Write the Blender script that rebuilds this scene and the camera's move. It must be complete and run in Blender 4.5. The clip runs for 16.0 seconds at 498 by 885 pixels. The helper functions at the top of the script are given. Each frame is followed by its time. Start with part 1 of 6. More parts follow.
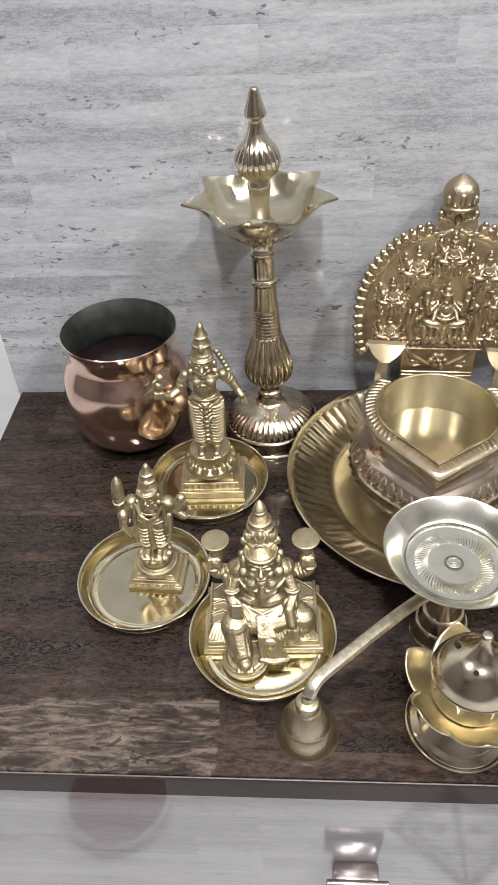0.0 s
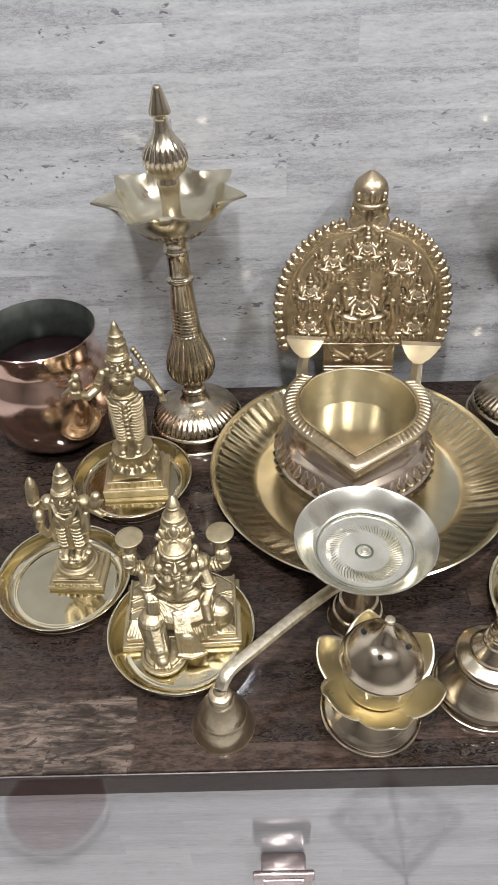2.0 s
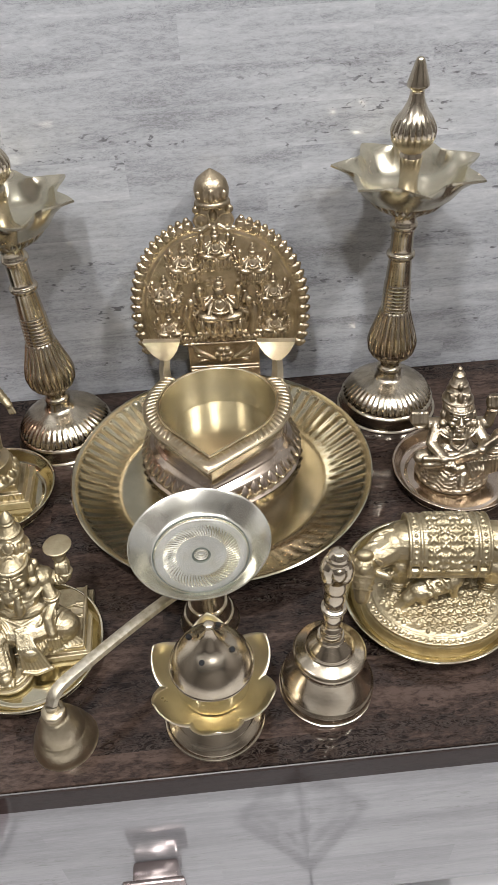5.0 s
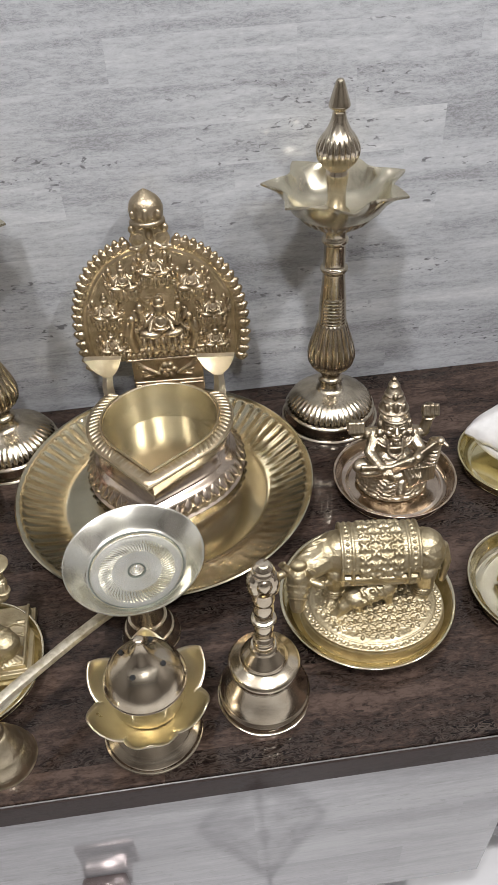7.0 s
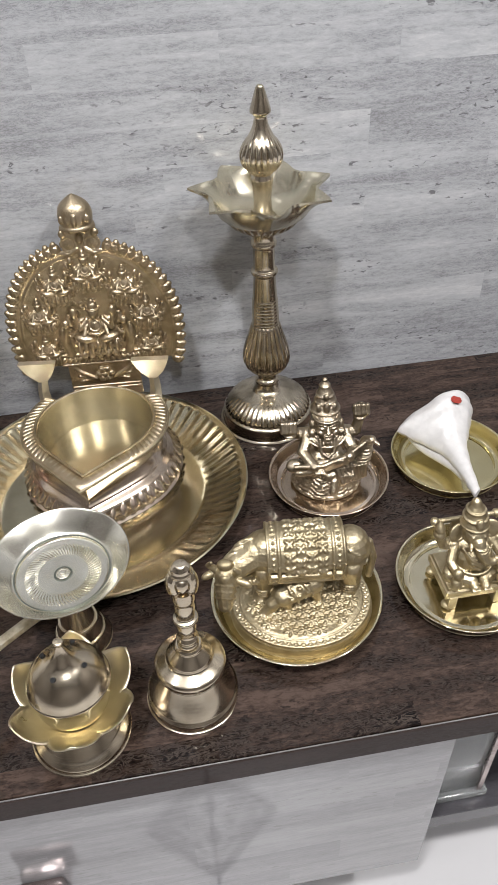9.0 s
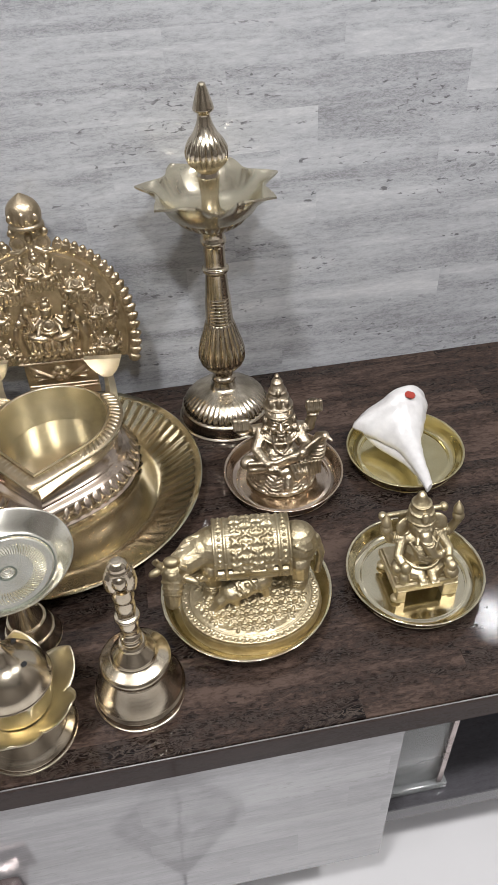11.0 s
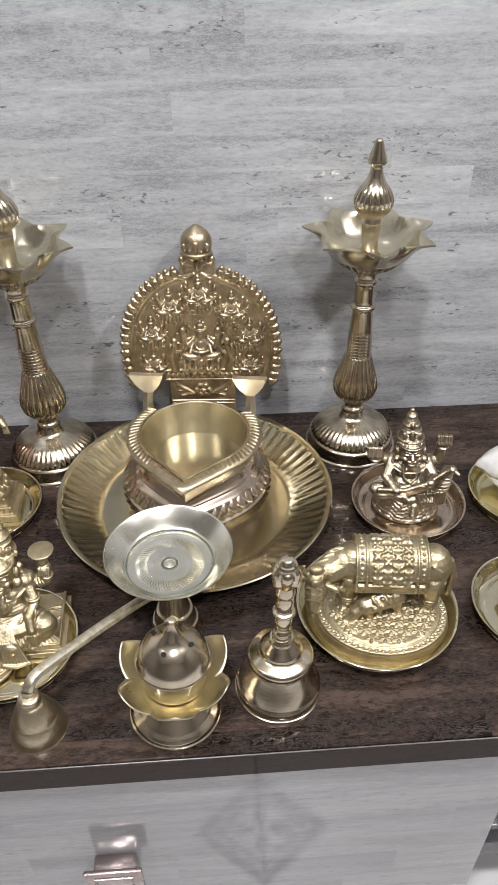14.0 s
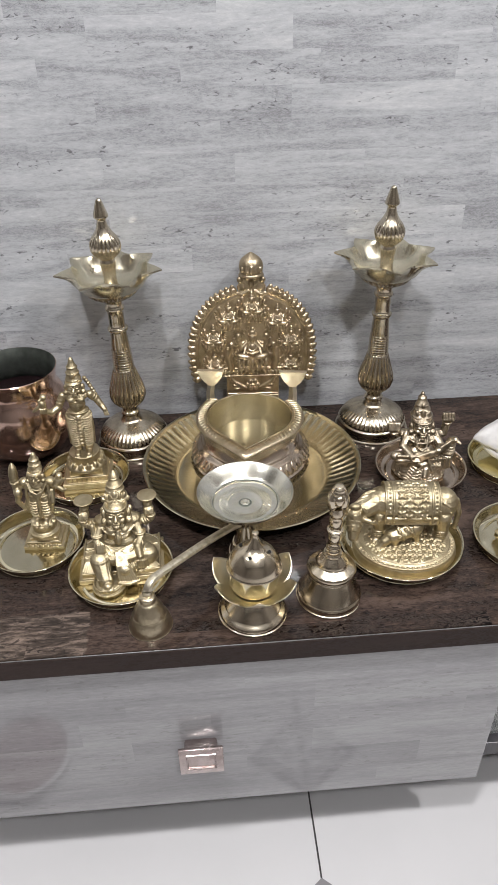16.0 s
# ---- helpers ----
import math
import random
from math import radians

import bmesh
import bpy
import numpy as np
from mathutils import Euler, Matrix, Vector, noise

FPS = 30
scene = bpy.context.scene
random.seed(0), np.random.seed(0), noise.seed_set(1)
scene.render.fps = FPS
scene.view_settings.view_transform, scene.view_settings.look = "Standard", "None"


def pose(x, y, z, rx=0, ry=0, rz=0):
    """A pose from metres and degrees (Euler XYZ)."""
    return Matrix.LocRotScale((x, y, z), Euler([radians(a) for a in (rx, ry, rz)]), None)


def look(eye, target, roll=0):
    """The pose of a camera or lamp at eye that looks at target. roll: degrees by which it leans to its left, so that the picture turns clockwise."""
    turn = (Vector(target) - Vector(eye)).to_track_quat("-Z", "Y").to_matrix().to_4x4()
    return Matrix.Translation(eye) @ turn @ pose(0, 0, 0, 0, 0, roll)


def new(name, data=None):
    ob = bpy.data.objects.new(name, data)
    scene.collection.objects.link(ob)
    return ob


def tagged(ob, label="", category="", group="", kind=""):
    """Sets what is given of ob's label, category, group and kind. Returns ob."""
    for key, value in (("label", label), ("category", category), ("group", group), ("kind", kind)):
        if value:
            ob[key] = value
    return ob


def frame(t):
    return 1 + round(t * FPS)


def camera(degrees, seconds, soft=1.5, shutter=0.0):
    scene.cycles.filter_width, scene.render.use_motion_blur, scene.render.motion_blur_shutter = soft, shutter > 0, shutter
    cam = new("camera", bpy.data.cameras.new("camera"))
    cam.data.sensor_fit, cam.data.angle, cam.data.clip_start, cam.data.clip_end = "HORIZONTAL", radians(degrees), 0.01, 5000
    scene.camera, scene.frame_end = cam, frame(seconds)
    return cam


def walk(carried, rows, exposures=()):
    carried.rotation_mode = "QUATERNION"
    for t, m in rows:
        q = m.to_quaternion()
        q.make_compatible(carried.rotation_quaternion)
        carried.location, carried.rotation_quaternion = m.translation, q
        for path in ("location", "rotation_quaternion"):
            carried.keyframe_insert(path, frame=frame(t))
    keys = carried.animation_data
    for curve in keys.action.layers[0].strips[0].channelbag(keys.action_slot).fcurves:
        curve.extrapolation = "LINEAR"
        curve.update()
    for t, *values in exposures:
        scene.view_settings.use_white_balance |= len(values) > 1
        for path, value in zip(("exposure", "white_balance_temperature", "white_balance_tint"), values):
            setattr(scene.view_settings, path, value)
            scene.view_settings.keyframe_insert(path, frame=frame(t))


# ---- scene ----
cam = camera(38.1, 16.0)
PATH = [
    (0, (0.029, 0.043, 0.504), (-0.099, 1.534, -0.824), -3.4),
    (0.5, (0.033, 0.042, 0.505), (-0.079, 1.541, -0.815), -3.1),
    (1, (0.047, 0.041, 0.504), (-0.043, 1.542, -0.815), -3.1),
    (1.5, (0.06, 0.04, 0.5), (0.013, 1.538, -0.824), -2.5),
    (2, (0.068, 0.037, 0.5), (0.043, 1.535, -0.824), -2.3),
    (2.5, (0.076, 0.038, 0.499), (0.072, 1.52, -0.843), -1.9),
    (3, (0.091, 0.038, 0.499), (0.081, 1.514, -0.85), -2.5),
    (3.5, (0.103, 0.039, 0.5), (0.096, 1.527, -0.836), -2.9),
    (4, (0.119, 0.042, 0.501), (0.129, 1.521, -0.845), -2.9),
    (4.5, (0.142, 0.043, 0.499), (0.173, 1.53, -0.838), -3.2),
    (4.7, (0.157, 0.042, 0.498), (0.202, 1.529, -0.84), -3.4),
    (6.8, (0.197, 0.038, 0.506), (0.314, 1.525, -0.827), -3.2),
    (7, (0.206, 0.033, 0.507), (0.328, 1.527, -0.817), -3.6),
    (7.5, (0.219, 0.03, 0.505), (0.354, 1.52, -0.822), -3.9),
    (8, (0.23, 0.029, 0.507), (0.38, 1.51, -0.829), -3.4),
    (8.5, (0.234, 0.026, 0.508), (0.406, 1.506, -0.826), -2.8),
    (9, (0.243, 0.022, 0.509), (0.437, 1.511, -0.813), -2.8),
    (9.5, (0.25, 0.022, 0.509), (0.459, 1.503, -0.819), -2.6),
    (10, (0.26, 0.018, 0.509), (0.47, 1.49, -0.829), -2.9),
    (10.2, (0.264, 0.017, 0.508), (0.481, 1.49, -0.827), -2.9),
    (12.3, (0.29, 0.009, 0.507), (0.5, 1.509, -0.799), -3.2),
    (12.5, (0.286, 0.008, 0.508), (0.494, 1.513, -0.792), -3.2),
    (13, (0.26, -0.002, 0.516), (0.448, 1.519, -0.769), -2.6),
    (13.5, (0.221, -0.015, 0.526), (0.365, 1.529, -0.738), -1.4),
    (14, (0.185, -0.024, 0.528), (0.284, 1.542, -0.712), -0.5),
    (14.5, (0.156, -0.027, 0.54), (0.209, 1.536, -0.706), -0.3),
    (15, (0.132, -0.073, 0.556), (0.195, 1.526, -0.645), -0.9),
    (15.5, (0.109, -0.14, 0.57), (0.219, 1.467, -0.616), -1.0),
    (16, (0.108, -0.219, 0.591), (0.221, 1.408, -0.567), -1.1),
]
EXPOSURES = [(0.0, 0.09), (3.5, 0.04), (4.5, -0.06), (8.0, -0.07), (9.0, -0.06), (12.5, -0.06), (14.5, -0.05), (16.0, -0.11)]
walk(cam, [(t, look(eye, target, roll)) for t, eye, target, roll in PATH], EXPOSURES)

# ---- world, lamps, exposure ----
world = bpy.data.worlds.new("room_dark")
scene.world = world
world.use_nodes = True
world.node_tree.nodes["Background"].inputs[0].default_value = (0.75, 0.82, 1.0, 1)
world.node_tree.nodes["Background"].inputs[1].default_value = 0.05
scene.view_settings.exposure = 0.0

CEIL, FLOOR = 2.25, -0.42


def ceiling_lamp(name, x, y, size, watts, colour):
    data = bpy.data.lights.new(name, "AREA")
    data.shape, data.size, data.energy, data.color = "DISK", size, watts, colour
    ob = new(name, data)
    ob.location = (x, y, CEIL - 0.03)
    return ob


# First lamp is added fill with no known source, set to even the wall.
LAMPS = [(0.45, -1.06, 0.20, 27.0), (-0.09, -0.25, 0.18, 37.0), (1.57, -0.29, 0.18, 43.0), (-1.25, -0.45, 0.18, 8.0)]
for lx, ly, ls, lw in LAMPS:
    ceiling_lamp("downlight", lx, ly, ls, lw, (0.985, 0.98, 1.0))


# ---- materials ----
def mat(name):
    m = bpy.data.materials.new(name)
    m.use_nodes = True
    return m, m.node_tree.nodes, m.node_tree.links, m.node_tree.nodes["Principled BSDF"]


def ramp(nodes, stops):
    r = nodes.new("ShaderNodeValToRGB")
    while len(r.color_ramp.elements) < len(stops):
        r.color_ramp.elements.new(0.5)
    for e, (p, c) in zip(r.color_ramp.elements, stops):
        e.position = p
        e.color = (*c, 1) if len(c) == 3 else c
    return r


def g(v):
    return (v, v, v)


def metal(name, colour, dark, rough=0.22, grain=900.0, bump=0.12, tarnish=60.0, chase=0.0, net=330.0, spun=0.0):
    """Cast or spun metal: base colour drifting to its tarnish, fine casting grain and, where asked, chased relief."""
    m, n, l, b = mat(name)
    tc = n.new("ShaderNodeTexCoord")
    big = n.new("ShaderNodeTexNoise")
    big.inputs["Scale"].default_value, big.inputs["Detail"].default_value = tarnish, 6
    l.new(tc.outputs["Object"], big.inputs["Vector"])
    r = ramp(n, [(0.32, dark), (0.62, colour)])
    l.new(big.outputs[0], r.inputs[0])
    l.new(r.outputs[0], b.inputs["Base Color"])
    b.inputs["Metallic"].default_value = 1.0
    rr = ramp(n, [(0.25, g(rough * 1.25)), (0.75, g(rough * 0.88))])
    l.new(big.outputs[0], rr.inputs[0])
    l.new(rr.outputs[0], b.inputs["Roughness"])
    fine = n.new("ShaderNodeTexNoise")
    fine.inputs["Scale"].default_value, fine.inputs["Detail"].default_value = grain, 4
    l.new(tc.outputs["Object"], fine.inputs["Vector"])
    bp = n.new("ShaderNodeBump")
    bp.inputs["Strength"].default_value, bp.inputs["Distance"].default_value = bump, 0.0004
    l.new(fine.outputs[0], bp.inputs["Height"])
    last = bp
    if chase:
        # soft unevenness of hand-worked casting
        wob = n.new("ShaderNodeTexNoise")
        wob.inputs["Scale"].default_value, wob.inputs["Detail"].default_value = net, 2
        l.new(tc.outputs["Object"], wob.inputs["Vector"])
        b2 = n.new("ShaderNodeBump")
        b2.inputs["Strength"].default_value, b2.inputs["Distance"].default_value = chase, 0.0012
        l.new(wob.outputs[0], b2.inputs["Height"])
        l.new(bp.outputs[0], b2.inputs["Normal"])
        last = b2
    if spun:
        # turning marks round the axis, and the stretched highlight that they give
        wv = n.new("ShaderNodeTexWave")
        wv.wave_type, wv.rings_direction = "RINGS", "Z"
        wv.inputs["Scale"].default_value, wv.inputs["Distortion"].default_value = 220.0, 1.5
        wv.inputs["Detail"].default_value = 3
        l.new(tc.outputs["Object"], wv.inputs["Vector"])
        b3 = n.new("ShaderNodeBump")
        b3.inputs["Strength"].default_value, b3.inputs["Distance"].default_value = 0.02, 0.0002
        l.new(wv.outputs[0], b3.inputs["Height"])
        l.new(last.outputs[0], b3.inputs["Normal"])
        last = b3
        tg = n.new("ShaderNodeTangent")
        tg.direction_type, tg.axis = "RADIAL", "Z"
        l.new(tg.outputs[0], b.inputs["Tangent"])
        b.inputs["Anisotropic"].default_value = spun
    l.new(last.outputs[0], b.inputs["Normal"])
    return m


BRASS = metal("cast_brass", (0.62, 0.535, 0.385), (0.46, 0.39, 0.265), 0.32, chase=0.30, net=300.0)
BRASS_OLD = metal("old_brass", (0.57, 0.465, 0.325), (0.36, 0.29, 0.185), 0.36, chase=0.30, net=420.0)
BRASS_CAST = metal("figurine_brass", (0.545, 0.465, 0.31), (0.34, 0.28, 0.17), 0.43, chase=0.30, net=520.0)
BRASS_DARK = metal("antique_brass", (0.50, 0.425, 0.315), (0.20, 0.16, 0.11), 0.33, chase=0.45, net=420.0)
BRASS_CUP = metal("brushed_cup_brass", (0.76, 0.695, 0.53), (0.66, 0.59, 0.43), 0.22, grain=500, bump=0.03)
BRASS_PLATE = metal("spun_brass", (0.72, 0.66, 0.485), (0.63, 0.57, 0.40), 0.12, grain=300, bump=0.03)
YELLOW_PLATE = metal("yellow_spun_brass", (0.80, 0.72, 0.44), (0.72, 0.63, 0.36), 0.13, grain=300, bump=0.03)
BRASS_PINK = metal("rosy_brass", (0.64, 0.535, 0.435), (0.48, 0.39, 0.305), 0.17, grain=300, bump=0.03)
BRASS_PALE = metal("pale_bell_brass", (0.68, 0.602, 0.47), (0.52, 0.445, 0.335), 0.19, grain=500, bump=0.05, spun=0.55)
LAMP_METAL = metal("nickel_brass", (0.69, 0.615, 0.487), (0.46, 0.40, 0.295), 0.17, grain=700, bump=0.08)
PETAL_BRASS = metal("satin_yellow_brass", (0.74, 0.67, 0.51), (0.64, 0.57, 0.41), 0.30, grain=500, bump=0.06)
BOWL_BRASS = metal("satin_bowl_brass", (0.735, 0.69, 0.535), (0.61, 0.55, 0.43), 0.23, grain=500, bump=0.05)
BAR_BRASS = metal("worn_bar_brass", (0.73, 0.67, 0.54), (0.50, 0.44, 0.31), 0.38, grain=900, bump=0.30, tarnish=220.0, chase=0.25)
PALE_SATIN = metal("satin_pale_brass", (0.75, 0.71, 0.64), (0.63, 0.58, 0.50), 0.34, grain=700, bump=0.08)
SILVER = metal("silver_plate", (0.80, 0.78, 0.69), (0.66, 0.635, 0.535), 0.20, grain=400, bump=0.06, spun=0.55)
STEEL = metal("rosy_nickel", (0.50, 0.425, 0.405), (0.34, 0.28, 0.265), 0.24, grain=1500, bump=0.05)
COPPER = metal("copper", (0.86, 0.64, 0.54), (0.66, 0.44, 0.355), 0.13, tarnish=25, bump=0.05, chase=0.10, net=45.0)
COPPER_IN = metal("tarnished_copper", (0.21, 0.23, 0.205), (0.10, 0.11, 0.095), 0.5, tarnish=40)


def block_stone(name, stops, across, up, row, wide, rough, streak=(6, 60), pit=0.55, pits=(0.12, 0.10, 0.09), seed=0.0, tone=0.35, hair=0.6, hair_colour=(0.16, 0.16, 0.165), patch=None, fine_share=0.42, hair_size=(9, 3.6)):
    """Printed stone in courses: streaks and pits that break from block to block. across, up: the axes of the face."""
    m, n, l, b = mat(name)
    tc = n.new("ShaderNodeTexCoord")
    sp = n.new("ShaderNodeSeparateXYZ")
    l.new(tc.outputs["Object"], sp.inputs[0])
    cb = n.new("ShaderNodeCombineXYZ")
    l.new(sp.outputs[across], cb.inputs[0])
    l.new(sp.outputs[up], cb.inputs[1])
    cb.inputs[2].default_value = seed
    br = n.new("ShaderNodeTexBrick")
    br.offset, br.offset_frequency, br.squash, br.squash_frequency = 0.37, 2, 0.7, 3
    for key, value in (("Color1", (0, 0, 0, 1)), ("Color2", (1, 1, 1, 1)), ("Mortar", (0.5, 0.5, 0.5, 1))):
        br.inputs[key].default_value = value
    for key, value in (("Scale", 1.0), ("Mortar Size", 0.0), ("Bias", 0.0), ("Brick Width", wide), ("Row Height", row)):
        br.inputs[key].default_value = value
    l.new(cb.outputs[0], br.inputs["Vector"])
    # every block shifts its own streaks a little
    sh = n.new("ShaderNodeVectorMath")
    sh.operation = "MULTIPLY_ADD"
    sh.inputs[1].default_value = (0.35, 0.02, 0.55)
    l.new(br.outputs["Color"], sh.inputs[0])
    l.new(cb.outputs[0], sh.inputs[2])

    def stretched(sx, sy, detail, rough_=0.6, lift=0.0):
        mp = n.new("ShaderNodeMapping")
        mp.inputs["Scale"].default_value = (sx, sy, 1)
        mp.inputs["Location"].default_value = (lift, lift * 0.7, lift)
        l.new(sh.outputs[0], mp.inputs["Vector"])
        t = n.new("ShaderNodeTexNoise")
        t.inputs["Scale"].default_value, t.inputs["Detail"].default_value, t.inputs["Roughness"].default_value = 1.0, detail, rough_
        t.inputs["Distortion"].default_value = 0.5
        l.new(mp.outputs[0], t.inputs["Vector"])
        return t

    a = stretched(streak[0], streak[1], 8, 0.62)
    fine = stretched(streak[0] * 16, streak[1] * 7, 4, 0.7, 3.0)
    mask = stretched(streak[0] * 1.3, streak[1] * 0.7, 3, 0.5, 7.0)
    dash = stretched(streak[0] * 18, streak[1] * 5.0, 3, 0.55, 11.0)
    mix = n.new("ShaderNodeMix")
    mix.data_type = "FLOAT"
    mix.inputs[0].default_value = fine_share
    l.new(a.outputs[0], mix.inputs[2])
    l.new(fine.outputs[0], mix.inputs[3])
    ad = n.new("ShaderNodeMath")
    ad.operation = "MULTIPLY_ADD"
    ad.inputs[1].default_value = tone * 0.35
    l.new(br.outputs["Color"], ad.inputs[0])
    l.new(mix.outputs[0], ad.inputs[2])
    col = ramp(n, stops)
    l.new(ad.outputs[0], col.inputs[0])
    # pits gather in streaks
    p1 = ramp(n, [(0.60, g(0.0)), (0.66, g(1.0))])
    l.new(dash.outputs[0], p1.inputs[0])
    p2 = ramp(n, [(0.52, g(0.0)), (0.60, g(1.0))])
    l.new(mask.outputs[0], p2.inputs[0])
    pm = n.new("ShaderNodeMath")
    pm.operation = "MULTIPLY"
    l.new(p1.outputs[0], pm.inputs[0])
    l.new(p2.outputs[0], pm.inputs[1])
    pk = n.new("ShaderNodeMath")
    pk.operation = "MULTIPLY"
    pk.inputs[1].default_value = pit
    l.new(pm.outputs[0], pk.inputs[0])
    cm = n.new("ShaderNodeMix")
    cm.data_type = "RGBA"
    l.new(pk.outputs[0], cm.inputs[0])
    l.new(col.outputs[0], cm.inputs[6])
    cm.inputs[7].default_value = (*pits, 1)
    # scratchy hairlines that fill some streaks and leave others smooth
    hn = stretched(streak[0] * hair_size[0], streak[1] * hair_size[1], 3, 0.6, 5.0)
    hn.inputs["Distortion"].default_value = 2.2
    hr = ramp(n, [(0.40, g(0.0)), (0.475, g(1.0)), (0.50, g(1.0)), (0.56, g(0.0))])
    l.new(hn.outputs[0], hr.inputs[0])
    hm = ramp(n, [(0.40, g(1.0)), (0.58, g(0.12))])
    l.new(ad.outputs[0], hm.inputs[0])
    hx_ = n.new("ShaderNodeMath")
    hx_.operation = "MULTIPLY"
    l.new(hr.outputs[0], hx_.inputs[0])
    l.new(hm.outputs[0], hx_.inputs[1])
    hk = n.new("ShaderNodeMath")
    hk.operation = "MULTIPLY"
    hk.inputs[1].default_value = hair
    l.new(hx_.outputs[0], hk.inputs[0])
    ch = n.new("ShaderNodeMix")
    ch.data_type = "RGBA"
    l.new(hk.outputs[0], ch.inputs[0])
    l.new(cm.outputs[2], ch.inputs[6])
    ch.inputs[7].default_value = (*hair_colour, 1)
    final = ch
    if patch:
        # one paler block of the print, with cracked pale veins
        px, py, pale = patch
        wob = n.new("ShaderNodeTexNoise")
        wob.inputs["Scale"].default_value = 60
        l.new(tc.outputs["Object"], wob.inputs["Vector"])
        mask_out = None
        for axis, edge in ((0, px), (1, py)):
            su = n.new("ShaderNodeMath")
            su.operation = "MULTIPLY_ADD"
            su.inputs[1].default_value = 0.012
            l.new(wob.outputs[0], su.inputs[0])
            l.new(sp.outputs[axis], su.inputs[2])
            lt = n.new("ShaderNodeMapRange")
            lt.inputs[1].default_value, lt.inputs[2].default_value = edge + 0.0065, edge + 0.0045
            l.new(su.outputs[0], lt.inputs[0])
            if mask_out:
                mu = n.new("ShaderNodeMath")
                mu.operation = "MULTIPLY"
                l.new(mask_out, mu.inputs[0])
                l.new(lt.outputs[0], mu.inputs[1])
                mask_out = mu.outputs[0]
            else:
                mask_out = lt.outputs[0]
        vn = stretched(streak[0] * 3.5, streak[1] * 2.6, 8, 0.7, 2.0)
        vr = ramp(n, [(0.40, tuple(q * 0.25 for q in pale)), (0.49, tuple(q * 0.55 for q in pale)), (0.54, pale), (0.64, tuple(q * 1.6 for q in pale))])
        l.new(vn.outputs[0], vr.inputs[0])
        dk = n.new("ShaderNodeMix")
        dk.data_type = "RGBA"
        dd = n.new("ShaderNodeMath")
        dd.operation = "MULTIPLY"
        dd.inputs[1].default_value = 0.8
        l.new(p1.outputs[0], dd.inputs[0])
        l.new(dd.outputs[0], dk.inputs[0])
        l.new(vr.outputs[0], dk.inputs[6])
        dk.inputs[7].default_value = (0.02, 0.016, 0.014, 1)
        pmx = n.new("ShaderNodeMix")
        pmx.data_type = "RGBA"
        l.new(mask_out, pmx.inputs[0])
        l.new(ch.outputs[2], pmx.inputs[6])
        l.new(dk.outputs[2], pmx.inputs[7])
        final = pmx
    l.new(final.outputs[2], b.inputs["Base Color"])
    rr = ramp(n, [(0.3, g(rough * 0.7)), (0.7, g(rough * 1.4))])
    l.new(fine.outputs[0], rr.inputs[0])
    l.new(rr.outputs[0], b.inputs["Roughness"])
    bp = n.new("ShaderNodeBump")
    bp.inputs["Strength"].default_value, bp.inputs["Distance"].default_value = 0.03, 0.0004
    l.new(fine.outputs[0], bp.inputs["Height"])
    l.new(bp.outputs[0], b.inputs["Normal"])
    return m


WALL_STONE = block_stone("grey_travertine_laminate", [(0.40, (0.34, 0.345, 0.36)), (0.50, (0.42, 0.428, 0.445)), (0.60, (0.49, 0.50, 0.515)), (0.72, (0.61, 0.615, 0.62))],
                         0, 2, 0.037, 0.23, 0.06, (6, 50), 0.8, (0.10, 0.095, 0.10), tone=0.26, hair=0.62, fine_share=0.36, hair_size=(15, 5.5))
DRAWER_STONE = block_stone("pale_travertine_laminate", [(0.38, (0.24, 0.235, 0.245)), (0.54, (0.295, 0.29, 0.298)), (0.70, (0.37, 0.369, 0.372))],
                           0, 2, 0.042, 0.21, 0.085, (4, 50), 0.5, (0.2, 0.19, 0.19), 4.0, hair=0.15)
TOP_STONE = block_stone("dark_brown_stone", [(0.43, (0.0058, 0.0038, 0.0032)), (0.51, (0.0148, 0.0099, 0.0082)), (0.58, (0.035, 0.0230, 0.0180)), (0.67, (0.073, 0.049, 0.038))],
                        0, 1, 0.056, 0.24, 0.05, (8, 50), 0.7, (0.006, 0.005, 0.005), 9.0, 0.3, 0.6, (0.10, 0.078, 0.064), (-0.027, 0.318, (0.112, 0.084, 0.067)))
EDGE_STONE = block_stone("dark_grey_edge", [(0.3, (0.024, 0.0170, 0.0150)), (0.7, (0.052, 0.038, 0.034))], 0, 2, 0.2, 0.4, 0.06, (6, 40), 0.2, (0.02, 0.02, 0.02), 2.0, hair=0.1)
SHELF_STONE = block_stone("dark_grey_board", [(0.3, (0.035, 0.033, 0.036)), (0.7, (0.075, 0.072, 0.078))], 0, 1, 0.2, 0.4, 0.15, (6, 40), 0.2, (0.02, 0.02, 0.02), 5.0, hair=0.1)
DRAWER_STONE.node_tree.nodes["Principled BSDF"].inputs["IOR"].default_value = 1.65
for m_, ior in ((TOP_STONE, 1.32), (EDGE_STONE, 1.13)):
    m_.node_tree.nodes["Principled BSDF"].inputs["IOR"].default_value = ior


